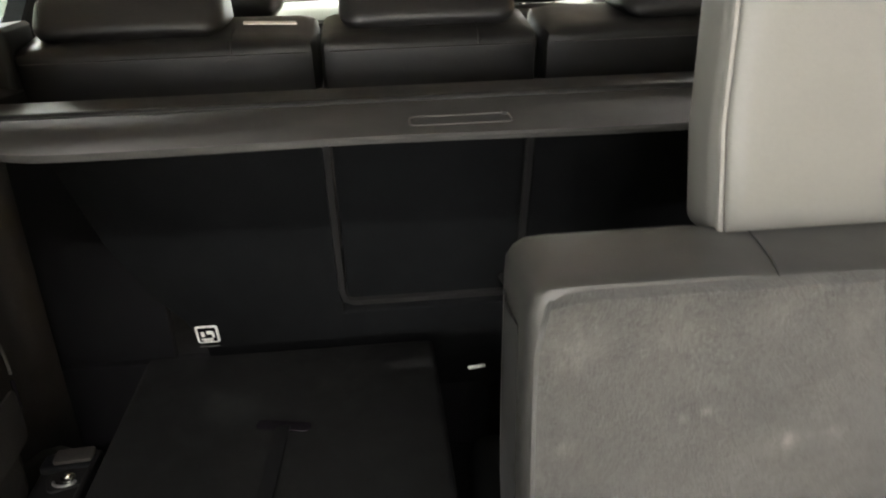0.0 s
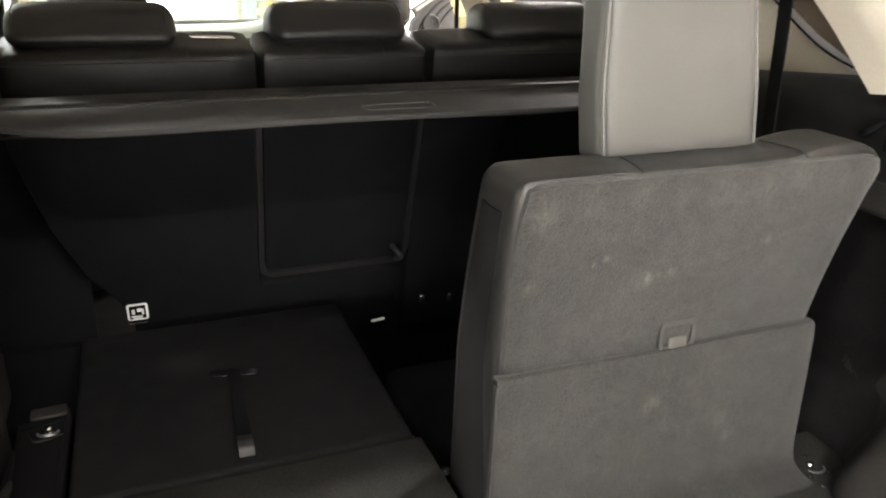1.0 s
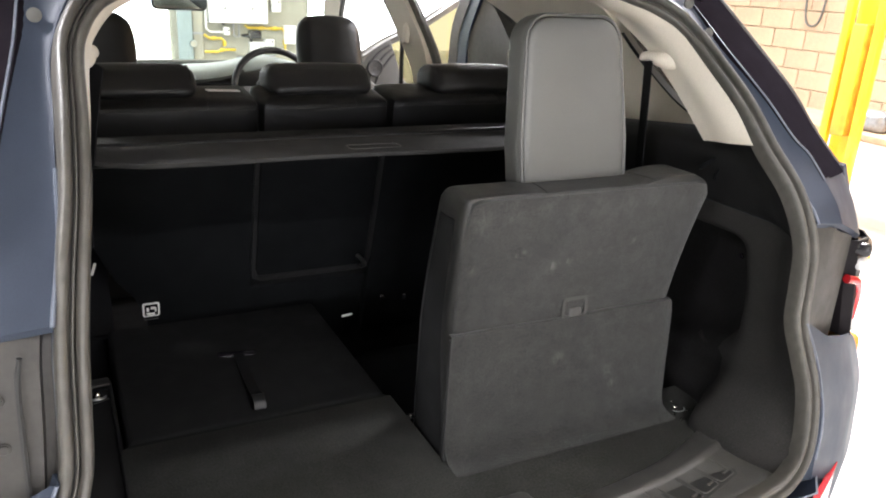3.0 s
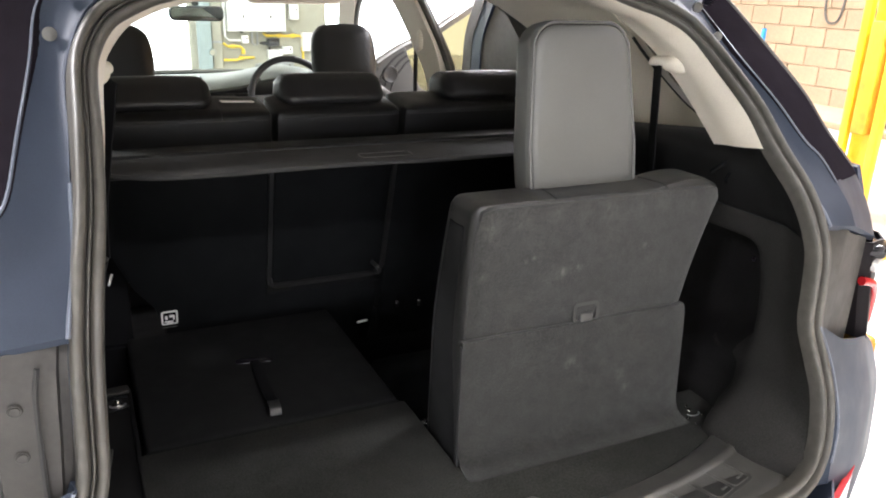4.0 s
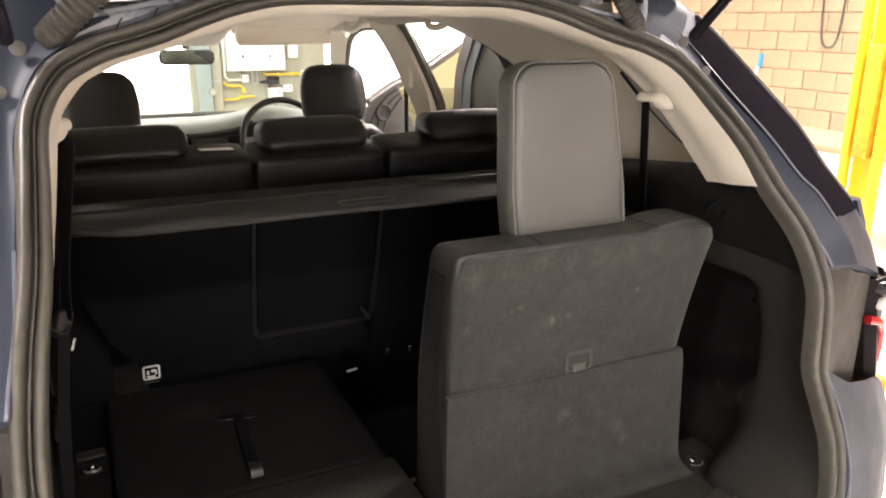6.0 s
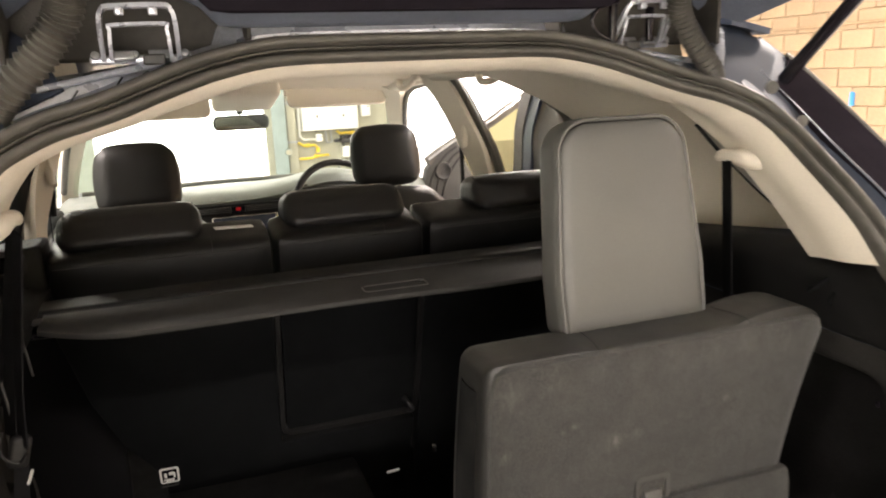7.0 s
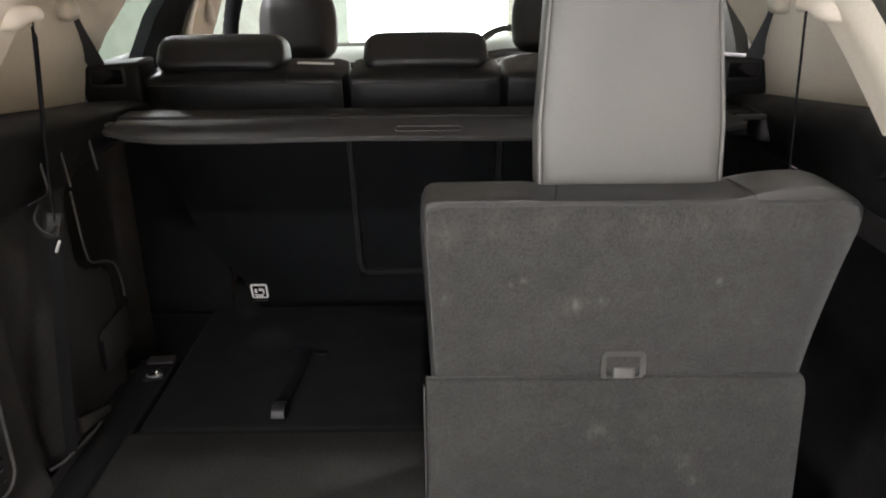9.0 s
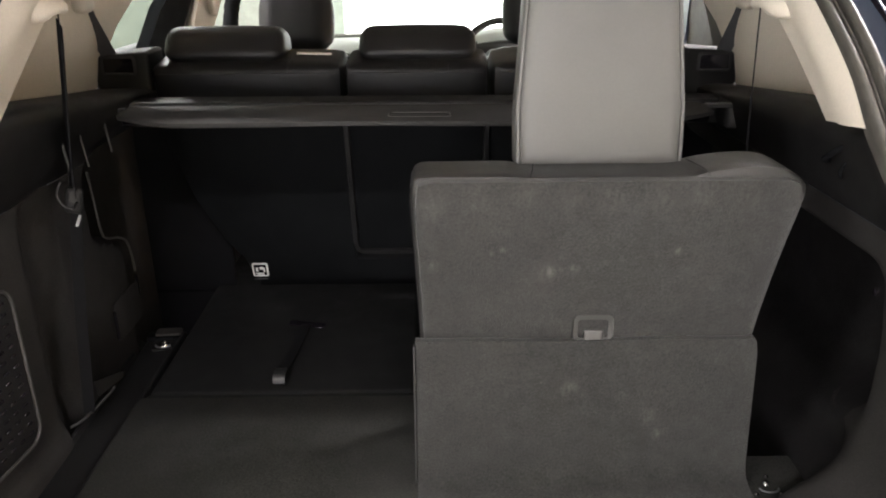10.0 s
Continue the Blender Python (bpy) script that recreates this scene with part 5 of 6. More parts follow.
for vx in (-.185, .035, -.56, .60):
    vent = part("vent", rbox((.16, .012, .030), (vx, 2.582, 1.092), .004), PLASTIC, dash)
    for k in range(3):
        part("vane", rbox((.15, .006, .003), (vx, 2.574, 1.084 + .008 * k), .001), PLASTIC_GREY, vent)
part("hazard_button", rbox((.022, .010, .016), (-.075, 2.580, 1.094), .003), RED, dash, "red hazard button")
part("screen", rbox((.27, .016, .085), (-.05, 2.566, 1.020), .006, rot=(-18, 0, 0)), SCREEN, dash, "dark glossy touch screen")
part("screen_rim", rbox((.285, .012, .097), (-.05, 2.573, 1.019), .008, rot=(-18, 0, 0)), CHROME, dash)
part("console", rbox((.24, .80, .30), (0, 2.25, .72), .03), PLASTIC, dash)
part("knob", spin([(.001, .03), (.028, .028), (.032, 0), (.001, -.001)], pose(.03, 2.35, .87), 20), CHROME, dash)
# small white strip added for a bright line at the seat top
card = thing("pale_strip", "small pale strip on the seat top", "card")
part("sheet", rbox((.075, .022, .002), (-.228, .725, 1.357), .0008, rot=(2, 3, 8)), WHITE, card)
wheel = thing("steering_wheel", "black leather steering wheel before the driver's seat", "steering wheel")
wm = pose(.345, 2.44, 1.105, 66, 0, 0)
part("wheel_rim", sweep([wm @ Vector((.185 * math.cos(a), .185 * math.sin(a), 0)) for a in [2 * math.pi * i / 44 for i in range(44)]], ring(.0155), (0, -.9, .42), closed=True), LEATHER, wheel)
part("hub", cushion(.15, .13, .05, r=.02, puff=.01, nx=10, m=wm @ pose(0, -.01, -.02)), PLASTIC, wheel)
for a in (0, 180, 270):
    v = [wm @ Vector((r * math.cos(radians(a)), r * math.sin(radians(a)), -.01)) for r in (.05, .12, .18)]
    part("spoke", sweep(v, [(-.018, -.006), (.018, -.006), (.018, .006), (-.018, .006)], (0, -.9, .42)), PLASTIC_GREY, wheel)
part("column", pipe([(.345, 2.47, 1.09), (.345, 2.62, 1.02)], .04), PLASTIC, wheel)
part("cluster_hood", cushion(.34, .12, .10, r=.04, puff=.01, m=pose(.36, 2.63, 1.13, 0, 0, 0)), PLASTIC, dash, "black instrument hood")
mirror = thing("rear_view_mirror", "wide black rear-view mirror under the windscreen top", "mirror")
own = prism(rounded_rect(.245, .066, .026), -.03, pose(-.016, 2.70, 1.460, 90, 0, 0), .010, 3)
part("housing", own, PLASTIC, mirror)
part("mirror_glass", prism(rounded_rect(.228, .052, .020), .002, pose(-.016, 2.699, 1.460, 86, 0, 3), 0), mat("mirror_silver", (.85, .87, .86), .03, metal=1.0, var=.01, var2=.01), mirror, "silvered mirror glass")
part("stem", pipe([(-.016, 2.73, 1.50), (-.016, 2.74, 1.53), (-.016, 2.70, 1.56)], .016), PLASTIC, mirror)
part("sensor_box", rbox((.10, .10, .05), (-.016, 2.66, 1.560), .015), PLASTIC, car)
part("overhead_console", cushion(.25, .34, .075, r=.025, puff=.004, m=pose(-.02, 2.40, 1.582, -12, 0, 0)), CREAM_HARD, car, "cream overhead console")
for s in (-1, 1):
    vz = thing("sun_visor", "cream fabric sun visor folded against the roof", "sun visor", "sun visors")
    m = pose(s * .36 - .01, 2.46, 1.564, 58, 0, 0) if s < 0 else pose(s * .37, 2.46, 1.570, 56, 0, 0)
    part("panel", prism(rounded_rect(.43, .155 if s < 0 else .125, .030), .016, m, .006, 3), CREAM, vz)
    part("clip", pipe([(s * .15, 2.42, 1.60), (s * .15, 2.44, 1.575)], .008), CREAM_HARD, vz)
    part("pivot", pipe([(s * .585, 2.43, 1.58), (s * .575, 2.46, 1.56)], .012), CREAM_HARD, vz)
    gh = thing("grab_handle", "cream plastic grab handle above the door", "grab handle", "grab handles")
    part("bar", pipe([(s * .548, 2.10, 1.628), (s * .535, 2.06, 1.600), (s * .528, 2.0, 1.590), (s * .535, 1.94, 1.600), (s * .548, 1.90, 1.632)], .012), CREAM_HARD, gh)
    for gy in (2.10, 1.90):
        part("mount", cushion(.03, .045, .03, r=.01, puff=.002, nx=6, ny=6, nz=6, m=pose(s * .552, gy, 1.632)), CREAM_HARD, gh)
    gh2 = thing("grab_handle", "cream plastic rear grab handle with coat hook", "grab handle", "grab handles")
    part("bar", pipe([(s * .555, 1.30, 1.645), (s * .540, 1.27, 1.620), (s * .532, 1.21, 1.612), (s * .540, 1.15, 1.620), (s * .555, 1.12, 1.648)], .011), CREAM_HARD, gh2)
    dy = .23 if s > 0 else -.02
    fb = thing("front_seat_belt", "black front seat belt on the centre pillar", "seat belt", "front belts")
    part("webbing", sweep(smooth_path([(s * .655, 1.50 + dy, 1.435), (s * .660, 1.51 + dy, 1.33), (s * .665, 1.52 + dy, 1.20), (s * .670, 1.53 + dy, 1.05)], 4), flat, (-s, .1, 0)), WEBBING, fb)
part("windscreen", grid([[(x, 2.44 + .06 * 0 - .08 * (x / .6) ** 2 + .05, 1.600) for x in (-.60, -.3, 0, .3, .60)], [(x, 2.80 - .08 * (x / .7) ** 2, 1.375) for x in (-.70, -.35, 0, .35, .70)], [(x, 3.14 - .08 * (x / .78) ** 2, 1.14) for x in (-.78, -.4, 0, .4, .78)]], thick=.004), GLASS, car, "clear windscreen")
part("wiper_scuttle", pipe([(-.74, 3.08, 1.148), (0, 3.15, 1.150), (.74, 3.08, 1.148)], .012), RUBBER, car)

# ---- open side doors on the driver's side ----
door = thing("front_door", "open driver's door with black inner panel", "car door")
card_poly = [(.80, .45), (1.80, .45), (1.84, .92), (1.76, 1.0), (1.20, 1.04), (1.04, 1.12), (.985, 1.24), (.955, 1.325), (.925, 1.325), (.86, 1.28), (.79, 1.20), (.765, 1.05)]
part("inner_panel", prism(card_poly, .06, pose(0, 2.60, 0, 90, 0, 0), .012, 2), PLASTIC_MID, door, "dark grey inner door panel")
part("speaker", spin([(.001, .004), (.030, .006), (.036, .010), (.041, .008), (.044, 0), (.001, 0)], pose(.872, 2.540, 1.19, 90, 0, 0), 24), PLASTIC, door, "round door speaker")
for k in range(3):
    part("panel_crease", pipe([(.785 + .035 * k, 2.541, 1.02), (.815 + .035 * k, 2.540, 1.16 - .01 * k), (.885 + .030 * k, 2.540, 1.26 - .015 * k), (.945 + .016 * k, 2.541, 1.30 - .02 * k)], .006, 6), PLASTIC, door)
part("window_frame", sweep(smooth_path([(.80, 2.56, 1.235), (.93, 2.57, 1.310), (1.10, 2.59, 1.378), (1.25, 2.62, 1.456), (1.45, 2.74, 1.531), (1.60, 2.80, 1.560)], 4), [(-.018, -.02), (.018, -.02), (.018, .02), (-.018, .02)], (0, 0, 1)), RUBBER, door, "black window frame")
part("frame_bright", sweep(smooth_path([(.80, 2.53, 1.250), (.93, 2.54, 1.325), (1.10, 2.56, 1.393), (1.25, 2.59, 1.471), (1.45, 2.71, 1.546), (1.60, 2.77, 1.575)], 4), ring(.006, 6), (0, 0, 1)), STEEL, door)
part("door_glass", grid([[(x, y + .01, z - .01) for x, y, z in ((.93, 2.57, 1.310), (1.10, 2.59, 1.378), (1.25, 2.62, 1.456), (1.45, 2.74, 1.531), (1.60, 2.80, 1.560))], [(x, y + .01, .98) for x, y in ((.93, 2.57), (1.10, 2.59), (1.25, 2.62), (1.45, 2.74), (1.60, 2.80))]], thick=.004), DOORGLASS, door, "tinted door window")
part("outer_skin", prism([(.85, .40), (1.82, .40), (1.86, .95), (.84, 1.0)], .02, pose(0, 2.66, 0, 90, 0, 0), .005), PAINT, door, "slate-blue outer skin")
# painted edge of the rear door opening between its two seals
posts = [(.89, 1.68, 1.22), (.885, 1.645, 1.315), (.88, 1.62, 1.44), (.875, 1.535, 1.573), (.865, 1.48, 1.65)]
for off, m_, nm in ((.075, RUBBER, "door_post_seal"), (0, PAINT, "door_post"), (-.19, RUBBER, "door_post_seal")):
    w_ = .155 if off < 0 else .036
    part(nm, sweep(smooth_path([(x, y + off, z) for x, y, z in posts], 4), [(-w_, -.012), (w_, -.012), (w_, .012), (-w_, .012)], (-1, 0, .1)), m_, car)
part("door_post_trim", sweep(smooth_path([(.775, .955, 1.25), (.762, 1.00, 1.38), (.735, 1.06, 1.50), (.690, 1.12, 1.61)], 4), [(-.03, -.012), (.03, -.012), (.03, .012), (-.03, .012)], (-1, 0, .2)), RUBBER, car, "black door opening seal")

# ---- open tailgate ----
gate = thing("tailgate", "open slate-blue tailgate raised over the boot", "tailgate")


def gate_z(y):
    return 1.742 + (.16 - y) * .40


rows = []
for y, w in ((.24, .50), (.20, .55), (.10, .60), (-.2, .62), (-.6, .64), (-.95, .60)):
    rows.append([(w * k / 12, y, gate_z(y) + .02 + .05 * max(0, min(1, (y - .08) / .08)) * sig(.508 - abs(w * k / 12), .008) - .045 * abs(k / 12) ** 6) for k in range(-12, 13)])
part("gate_shell", grid(rows), PAINT_LIT, gate, "painted inner shell of the tailgate")
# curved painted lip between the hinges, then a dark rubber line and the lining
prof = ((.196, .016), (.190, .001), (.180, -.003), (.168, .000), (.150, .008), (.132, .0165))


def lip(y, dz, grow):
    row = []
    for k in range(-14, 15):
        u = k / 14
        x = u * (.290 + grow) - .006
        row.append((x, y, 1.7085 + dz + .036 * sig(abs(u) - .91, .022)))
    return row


part("gate_lip", grid([lip(y, dz, (.196 - y) * .25) for y, dz in prof]), PAINT_LIT, gate, "painted lower lip of the tailgate")
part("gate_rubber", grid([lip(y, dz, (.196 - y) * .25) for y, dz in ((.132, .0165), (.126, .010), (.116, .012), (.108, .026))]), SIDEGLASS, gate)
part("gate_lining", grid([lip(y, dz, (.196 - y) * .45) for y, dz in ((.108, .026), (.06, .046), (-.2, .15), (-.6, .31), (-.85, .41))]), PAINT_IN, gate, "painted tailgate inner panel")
for s in (-1, 1):
    part("drain_hole", spin([(.001, .002), (.012, .002), (.013, 0), (.001, -.002)], pose(s * .46, .07, gate_z(.07) - .002, 190, 0, 0), 14), GLOSS, gate)
    cx = s * .350
    hinge = part("hinge", rbox((.118, .026, .010), (cx, .206, 1.672), .003), GUTTER, gate, "dull steel hinge with two nested arms")
    outer = [(cx - .043, .194, 1.672), (cx - .0425, .178, 1.696), (cx - .041, .162, 1.716), (cx - .037, .156, 1.726), (cx - .028, .154, 1.730), (cx + .028, .154, 1.731), (cx + .037, .156, 1.727), (cx + .041, .162, 1.716), (cx + .0425, .178, 1.696), (cx + .043, .194, 1.672)]
    inner = [(cx - .034, .188, 1.672), (cx - .033, .178, 1.690), (cx - .0315, .172, 1.706), (cx - .029, .171, 1.7105), (cx + .029, .171, 1.7115), (cx + .0315, .172, 1.706), (cx + .033, .178, 1.690), (cx + .034, .188, 1.672)]
    part("hinge_arm", sweep(smooth_path(outer, 3), [(-.0026, -.0036), (.0026, -.0036), (.0026, .0036), (-.0026, .0036)], (0, -1, .2)), GUTTER, hinge)
    part("hinge_arm", sweep(smooth_path(inner, 3), [(-.0020, -.0027), (.0020, -.0027), (.0020, .0027), (-.0020, .0027)], (0, -1, .2)), GUTTER, hinge)
    for dx in (-.018, .018):
        part("hinge_lug", rbox((.010, .010, .010), (cx + dx, .152, 1.725), .002), GUTTER, hinge)
        part("hinge_plate", rbox((.024, .010, .012), (cx + dx * 1.1, .190, 1.676), .002, rot=(-20, 0, 0)), STEEL, hinge)
    for dx in (-.052, -.008, .050):
        part("hinge_bolt", spin([(.001, .006), (.0045, .005), (.0055, 0), (.001, -.001)], pose(cx + dx, .192, 1.677, 70, 0, 0), 10), STEEL, hinge)
    part("lock_nut", rbox((.026, .012, .013), (cx + s * -.014, .184, 1.671), .003), PLASTIC_MID, hinge)
    part("hinge_recess", rbox((.284, .02, .10), (s * .360, .262, 1.722), .008), POCKET, gate, "brown-black hinge pocket")
    part("recess_roof", rbox((.284, .13, .008), (s * .360, .195, 1.760), .003), POCKET, gate)
    for wx in (.221, .500):
        part("recess_side", rbox((.006, .07, .10), (s * wx, .226, 1.716), .002), POCKET, gate)
    if s > 0:
        part("bracket", rbox((.010, .010, .060), (cx - .052, .176, 1.702), .002), GLOSS, gate)
        part("bracket", rbox((.010, .010, .050), (cx + .014, .180, 1.700), .002), GLOSS, gate)
        part("cable_loop", pipe([(cx - .050, .165, 1.732), (cx - .085, .160, 1.722), (cx - .096, .160, 1.706), (cx - .085, .165, 1.690), (cx - .055, .175, 1.678)], .0028, 8), GLOSS, gate, "black cable loop")
    # folded hem of the gutter with a short seam below it
    part("gutter_hem", pipe([(s * .275, .212, 1.674), (s * .34, .204, 1.665), (s * .42, .190, 1.650), (s * .47, .180, 1.640)], .0045, 8), GUTTER, car)
    for qx, qy, qz in ((.375, .186, 1.652), (.425, .178, 1.638)):
        part("gutter_seam", pipe([(s * qx, qy, qz), (s * (qx + .012), qy - .014, qz - .018)], .0012, 6, smooth=0), SEAM, car)
    # ribbed cable hose
    off = -.02 if s < 0 else -.036
    path = smooth_path([(s * .395 + off, .10, 1.745), (s * .405 + off, .115, 1.715), (s * .435 + off, .125, 1.675), (s * .478 + off, .135, 1.633), (s * .50 + off, .155, 1.610)], 26)
    rows = []
    for i, q in enumerate(path):
        d = (path[min(i + 1, len(path) - 1)] - path[max(i - 1, 0)]).normalized()
        u = Vector((0, 1, .3))
        u = (u - d * u.dot(d)).normalized()
        sd = d.cross(u)
        r = (.0195 if s < 0 else .0155) + .0022 * math.sin(i * 1.57)
        rows.append([q + sd * r * math.cos(2 * math.pi * j / 12) + u * r * math.sin(2 * math.pi * j / 12) for j in range(12)])
    part("cable_hose", grid(rows, True), RUBBER, gate, "ribbed rubber cable hose")
    part("hose_collar", spin([(.010, .01), (.022, .008), (.026, 0), (.010, -.004)], look((s * .50 + off, .165, 1.602), (s * .47 + off, .12, 1.66)), 16), RUBBER, gate)
    # gas strut
    strut = part("gas_strut", pipe([(s * .568, .121, 1.611), (s * .573, -.02, 1.741)], .0105, 12, smooth=0), GLOSS, gate, "black gas strut")
    part("strut_rod", pipe([(s * .573, -.02, 1.741), (s * .585, -.29, 1.990)], .007, 10, smooth=0), STEEL, strut)
    part("ball_stud", spin([(.001, .012), (.007, .010), (.010, .004), (.010, 0), (.001, -.002)], look((s * .556, .130, 1.600), (s * .40, -.6, 1.60)), 16), PIPING, strut)
    part("rubber_stop", spin([(.001, .008), (.007, .007), (.0095, 0), (.001, -.002)], look((s * .583, .094, 1.548), (s * .40, -.6, 1.52)), 16), PIPING, gate, "pale rubber stop")
# roof gutter over the seal
top = [q for q in rim if q.z > 1.588]
top.sort(key=lambda q: q.x)


def gutter_row(q, wide, back, rise):
    k = min(1, max(0, (q.z - 1.535) / .075))
    k = k * k * (3 - 2 * k)
    full = 1.735 + rise - .06 * abs(q.x / .6) ** 3
    # low under the two hinges, so that their pockets lie open
    open_k = min(1, max(0, (abs(q.x) - .225) / .02)) * min(1, max(0, (.47 - abs(q.x)) / .03))
    hem_z = 1.674 - .033 * max(0, abs(q.x) - .275) / .2 + rise * .15
    full += (hem_z - full) * open_k
    return Vector((q.x * (1 + wide * (.4 + .6 * k)), q.y + back, q.z + .012 + (full - q.z - .012) * k))


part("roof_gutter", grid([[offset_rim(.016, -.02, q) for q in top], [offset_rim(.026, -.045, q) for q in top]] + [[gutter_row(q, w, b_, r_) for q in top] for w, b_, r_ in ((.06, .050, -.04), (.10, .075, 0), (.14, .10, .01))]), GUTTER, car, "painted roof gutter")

for s in (-1, 1):
    part("roof_corner", grid(smooth_rows([mirrored(p, s) for p in (((.44, .185, 1.640), (.50, .160, 1.612), (.545, .140, 1.590)), ((.47, .225, 1.690), (.545, .205, 1.668), (.60, .18, 1.628)), ((.50, .26, 1.715), (.575, .25, 1.700), (.635, .23, 1.668)), ((.52, .42, 1.738), (.60, .42, 1.725), (.665, .42, 1.69)))], 3), thick=.003), PAINT_IN, car, "painted roof corner over the tailgate opening")

# ---- workshop things ----
post = thing("vehicle_lift", "tall yellow vehicle lift column standing on the floor", "vehicle lift")
px, py = 4.0, 2.18
part("column_flange", rbox((.05, .05, 3.4), (px, py - .11, 1.7), .006), YELLOW, post)
part("column_flange", rbox((.05, .05, 3.4), (px, py + .11, 1.7), .006), YELLOW, post)
part("column_web", rbox((.03, .20, 3.4), (px + .07, py, 1.7), .004), YELLOW, post)
part("carriage", rbox((.10, .10, .70), (px + .01, py, 1.15), .01), mat("worn_yellow", (.55, .27, .01), .5, var=.3, scale=15), post)
part("base_plate", rbox((.45, .55, .03), (px, py, .015), .005), YELLOW, post)
part("arm", rbox((1.2, .12, .10), (px - .65, py - .05, .24), .01, rot=(0, 0, 8)), YELLOW, post)
bench = thing("workbench", "wooden-topped workbench with yellow legs by the wall", "workbench")
part("top", rbox((.75, 2.2, .05), (4.9, 2.75, .72), .008), BENCH, bench)
part("drawer_unit", rbox((.70, 2.1, .22), (4.9, 2.75, .585), .01), CABINET, bench)
for bx, by in ((4.6, 1.75), (5.2, 1.75), (4.6, 3.75), (5.2, 3.75)):
    part("leg", rbox((.06, .06, .48), (bx, by, .24), .005), YELLOW, bench)
part("vice", cushion(.16, .22, .14, r=.03, puff=.01, m=pose(4.75, 2.45, .815)), STEEL, bench)
rail = thing("guard_rail", "low yellow floor rail beside the lift", "guard rail")
part("bar", pipe([(4.3, 1.1, .12), (4.9, 1.0, .10)], .03), YELLOW, rail)
part("foot", rbox((.1, .1, .09), (4.3, 1.1, .045), .01), YELLOW, rail)
hose = thing("air_hose", "thin black air hose hanging on the wall", "hose")
part("hose_line", pipe([(WX - .03, 5.2, 1.9), (WX - .04, 5.15, 1.45), (WX - .04, 5.05, 1.35), (WX - .04, 4.95, 1.45), (WX - .03, 4.92, 1.9)], .012), RUBBER, hose)
part("hose_line", pipe([(WX - .03, 4.7, 2.0), (WX - .04, 4.5, 1.4), (WX - .05, 4.2, .9)], .012), RUBBER, hose)
conduit = thing("wall_conduit", "thin brown pipe running along the block wall", "cable")
part("line", pipe([(WX - .03, 2.0, 2.06), (WX - .03, 5.0, 2.02), (WX - .03, 9.0, 1.98)], .015), BENCH, conduit)
pen = thing("wall_marker", "blue and white marker clipped on the block wall", "marker")
part("cap", rbox((.04, .05, .16), (WX - .03, 5.98, 1.16), .01), BLUE, pen)
part("body", rbox((.04, .04, .22), (WX - .03, 6.03, .98), .01, rot=(12, 0, 0)), CABINET, pen)
# wall before the windscreen
FY = WF - .02
sp = thing("steel_post", "grey-green steel post beside the doorway", "steel post")
part("flange", rbox((.22, .03, 4.6), (1.39, FY - .20, 2.3), .004), GREYSTEEL, sp)
part("web", rbox((.03, .18, 4.6), (1.39, FY - .09, 2.3), .004), GREYSTEEL, sp)
duct = thing("wall_duct", "beige square duct running up the workshop wall", "duct")
part("casing", rbox((.15, .10, 4.4), (1.60, FY - .05, 2.2), .006), PALEBLOCK, duct)
for dz in (.62, 1.25, 1.9):
    part("strap", rbox((.17, .012, .03), (1.60, FY - .104, dz), .002), STEEL, duct)
cab = thing("wall_cabinet", "large white enamelled cabinet with two locks on the wall", "cabinet")
part("body", rbox((.94, .18, .62), (2.24, FY - .09, 1.10), .012), CABINET, cab)
part("door", rbox((.90, .012, .58), (2.24, FY - .186, 1.10), .006), CABINET, cab)
for kx in (2.02, 2.46):
    part("lock", rbox((.02, .01, .045), (kx, FY - .196, 1.02), .003), GLOSS, cab)
part("cable_gland", spin([(.001, .03), (.02, .03), (.024, 0), (.001, 0)], pose(2.0, FY - .09, .765), 12), GLOSS, cab)


def wall_box(x, z, w, h, m_, label):
    bt = thing("wall_box", label, "wall box", "wall boxes")
    part("case", rbox((w, .12, h), (x, FY - .06, z), .01), m_, bt)
    part("lid", rbox((w * .88, .01, h * .88), (x, FY - .125, z), .003), m_, bt)
    part("knob", spin([(.001, .016), (.012, .014), (.014, 0), (.001, -.001)], pose(x + w * .2, FY - .13, z + h * .15, 90, 0, 0), 12), GLOSS, bt)


wall_box(2.87, 1.10, .155, .24, CABINET, "small white switch box beside the cabinet")
wall_box(2.51, .615, .20, .13, GLOSS, "black meter box among the pipes")
wall_box(2.75, .485, .16, .12, CABINET, "small white junction box below a yellow pipe")
wall_box(2.54, .405, .24, .19, CABINET, "white box low on the workshop wall")
wall_box(3.10, .62, .20, .30, CABINET, "white box at the end of a yellow pipe")
wall_box(2.05, .66, .10, .12, CABINET, "small pale box below the cabinet")
wall_box(2.70, .22, .30, .16, STEEL, "grey steel box near the floor")


def wall_pipe(pts, r, m_, label, joints=()):
    pp = thing("wall_pipe", label, "pipe", "wall pipes")
    part("run", pipe(pts, r, 8, smooth=0), m_, pp)
    for jx, jz, axis in joints:
        part("joint", spin([(.001, .035), (r * 1.5, .035), (r * 1.5, -.035), (.001, -.035)], pose(jx, pts[0][1], jz, 0, 90 if axis else 0, 0), 12), m_, pp)
    return pp


def elbow(*xz, d=.05):
    return [(x, FY - d, z) for x, z in xz]


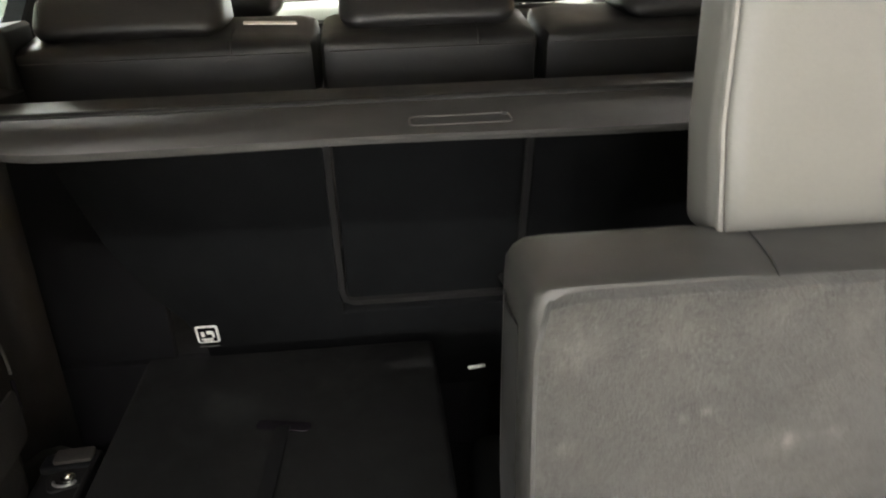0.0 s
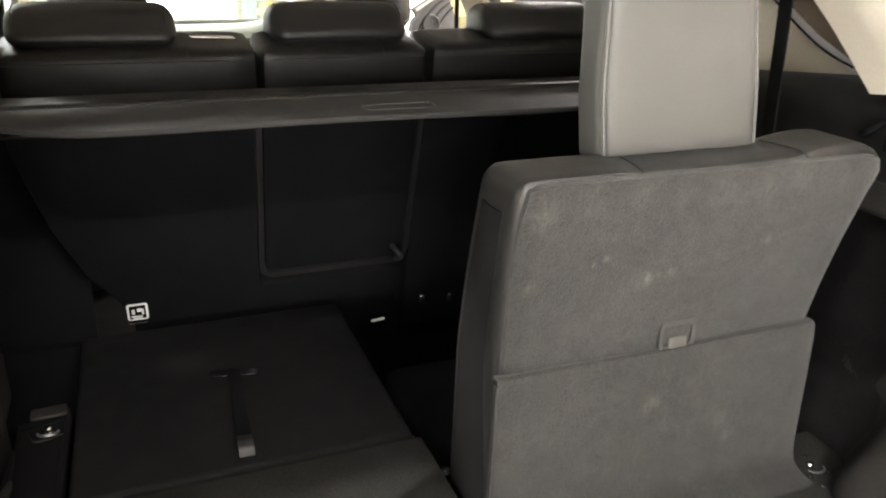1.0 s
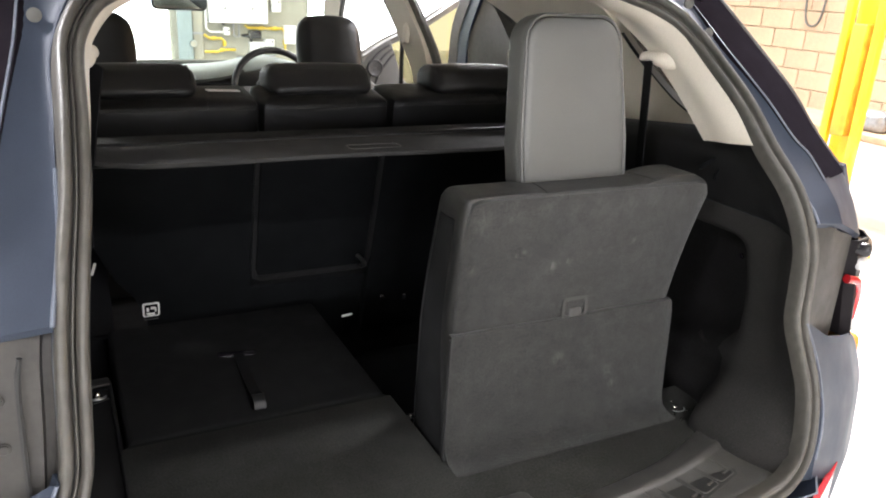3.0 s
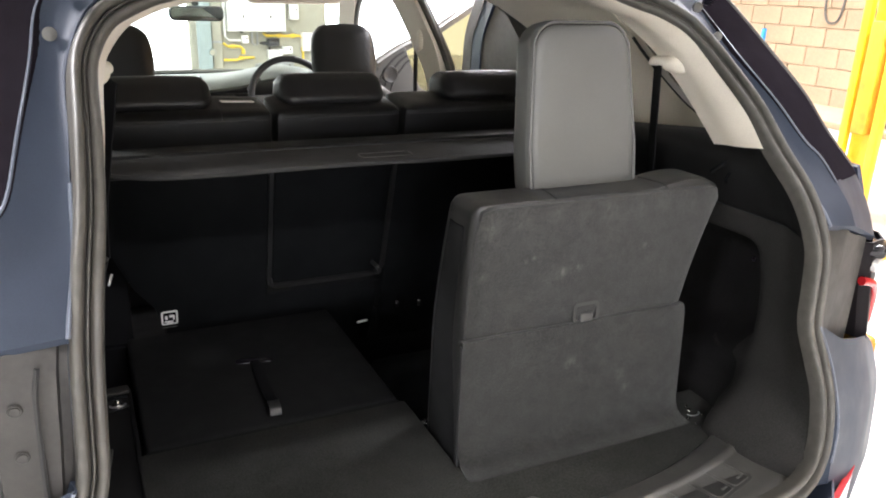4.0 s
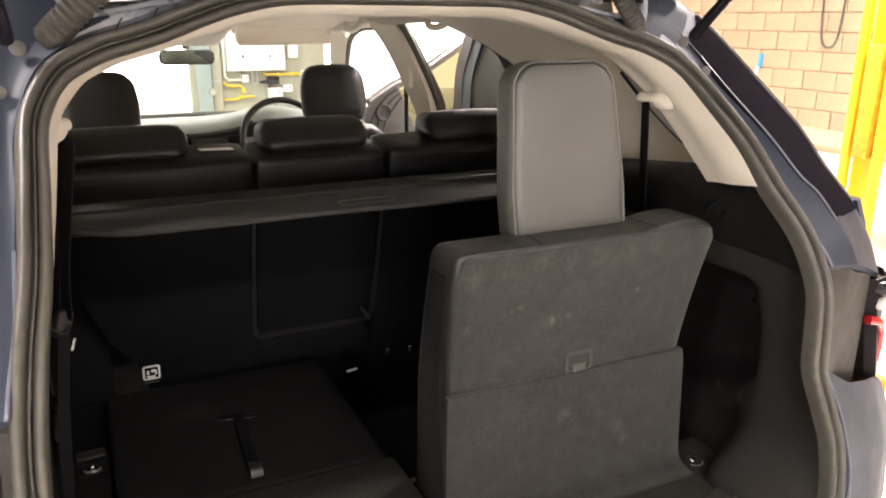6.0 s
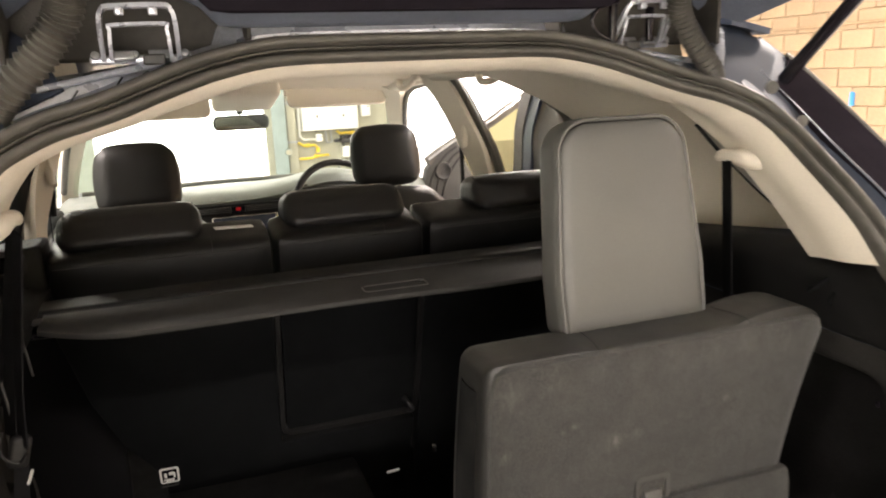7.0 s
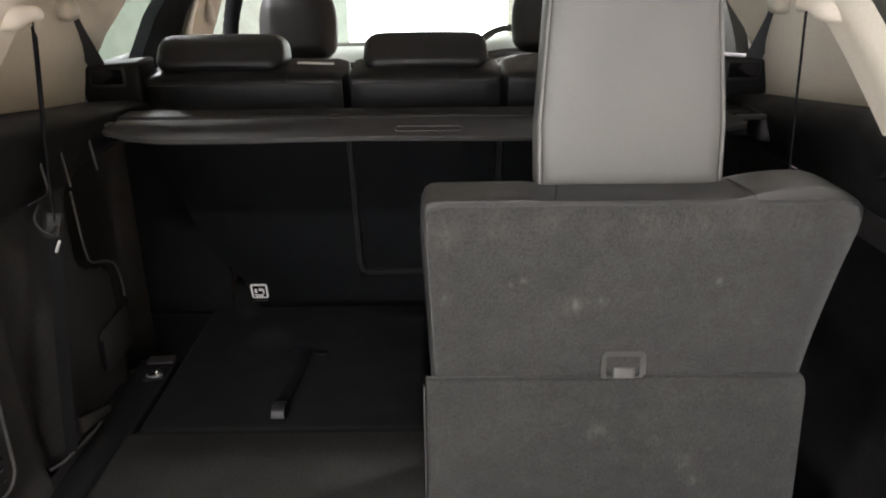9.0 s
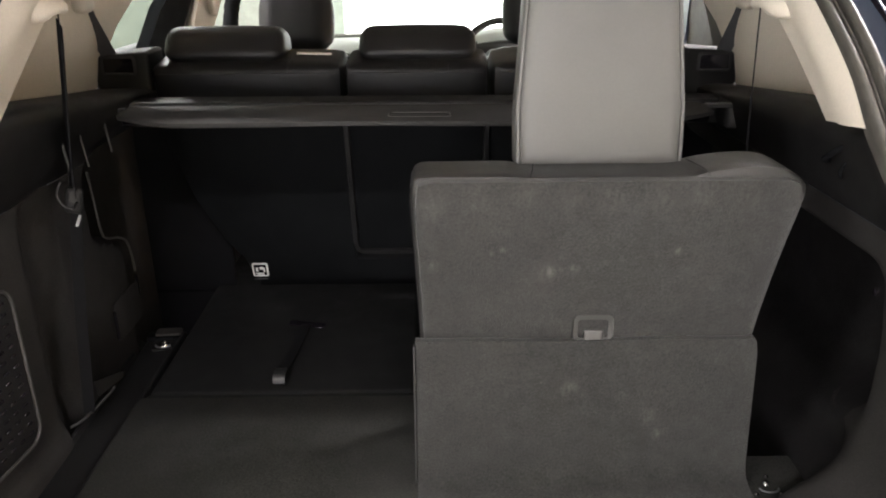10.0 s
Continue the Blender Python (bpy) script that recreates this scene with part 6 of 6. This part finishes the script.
wall_pipe(elbow((1.70, .60), (1.78, .545), (1.97, .545), (2.02, .50), (2.02, .42)), .022, PIPE_Y, "yellow gas pipe along the wall", ((1.85, .545, 1), (2.02, .46, 0)))
wall_pipe(elbow((2.36, .76), (2.40, .715), (2.97, .715), (3.02, .66), (3.02, .34)), .022, PIPE_Y, "yellow pipe below the cabinet", ((2.62, .715, 1), (2.85, .715, 1), (3.02, .5, 0)))
wall_pipe(elbow((2.165, .79), (2.165, .60), (2.19, .575), (2.25, .575), (2.25, .79), d=.09), .016, STEEL, "grey pipe bent below the cabinet")
wall_pipe(elbow((2.28, .60), (2.40, .60), (2.44, .56), (2.44, .50), d=.11), .020, GLOSS, "black cable below the cabinet", ((2.36, .60, 1),))
wall_pipe(elbow((1.70, .33), (1.90, .33), (2.05, .365), (2.20, .365)), .022, PIPE_Y, "short yellow pipe with a valve", ((1.98, .36, 1),))
wall_pipe(elbow((1.74, 3.0), (1.74, .70), (1.80, .64), (2.10, .64), d=.04), .018, CABINET, "pale service pipe on the wall", ((1.74, 1.2, 0),))
wall_pipe(elbow((2.98, 2.6), (2.98, 1.30), (2.92, 1.24), d=.04), .014, CABINET, "thin conduit to the switch box")
wall_pipe(elbow((2.20, .24), (2.36, .24), (2.36, .12), d=.06), .024, STEEL, "steel pipe near the floor", ((2.28, .24, 1),))
gauge = thing("wall_gauge", "round pale gauge on the steel post", "gauge")
part("case", spin([(.001, .03), (.050, .03), (.056, .02), (.056, 0), (.001, 0)], pose(1.50, FY - .215, .47, 90, 0, 0), 20), GREYSTEEL, gauge)
part("face", spin([(.001, .004), (.046, .004), (.046, 0), (.001, 0)], pose(1.50, FY - .244, .47, 90, 0, 0), 20), PALEBLOCK, gauge)

# ---- blocks of the wall, each a piece ----
bmb = rbox((.03, .430, .205), (0, 0, 0), .006, 1)
for f in bmb.faces:
    f.smooth = False
me_block = bpy.data.meshes.new("block")
bmb.to_mesh(me_block)
bmb.free()
me_block.materials.append(BLOCK)
for r in range(15):
    for c in range(19):
        y = 1.6 + c * .44 + (.22 if r % 2 else 0)
        z = .1125 + r * .215 + .0
        ob = new("block", me_block)
        ob.parent = wall_right
        ob.location = (WX + random.uniform(-.0015, .0015), y, z)
own = bmesh.new()
for r in range(15, 23):
    for c in range(19):
        rbox((.03, .430, .205), (WX, 1.6 + c * .44 + (.22 if r % 2 else 0), .1125 + r * .215), .0, 1, bm=own)
for r in range(0, 23):
    for c in list(range(-19, 0)) + list(range(19, 24)):
        y = 1.6 + c * .44 + (.22 if r % 2 else 0)
        rbox((.03, .430, .205), (WX, y, .1125 + r * .215), .0, 1, bm=own)
tagged(part("far_blocks", own, BLOCK, wall_right), kind="stuff")
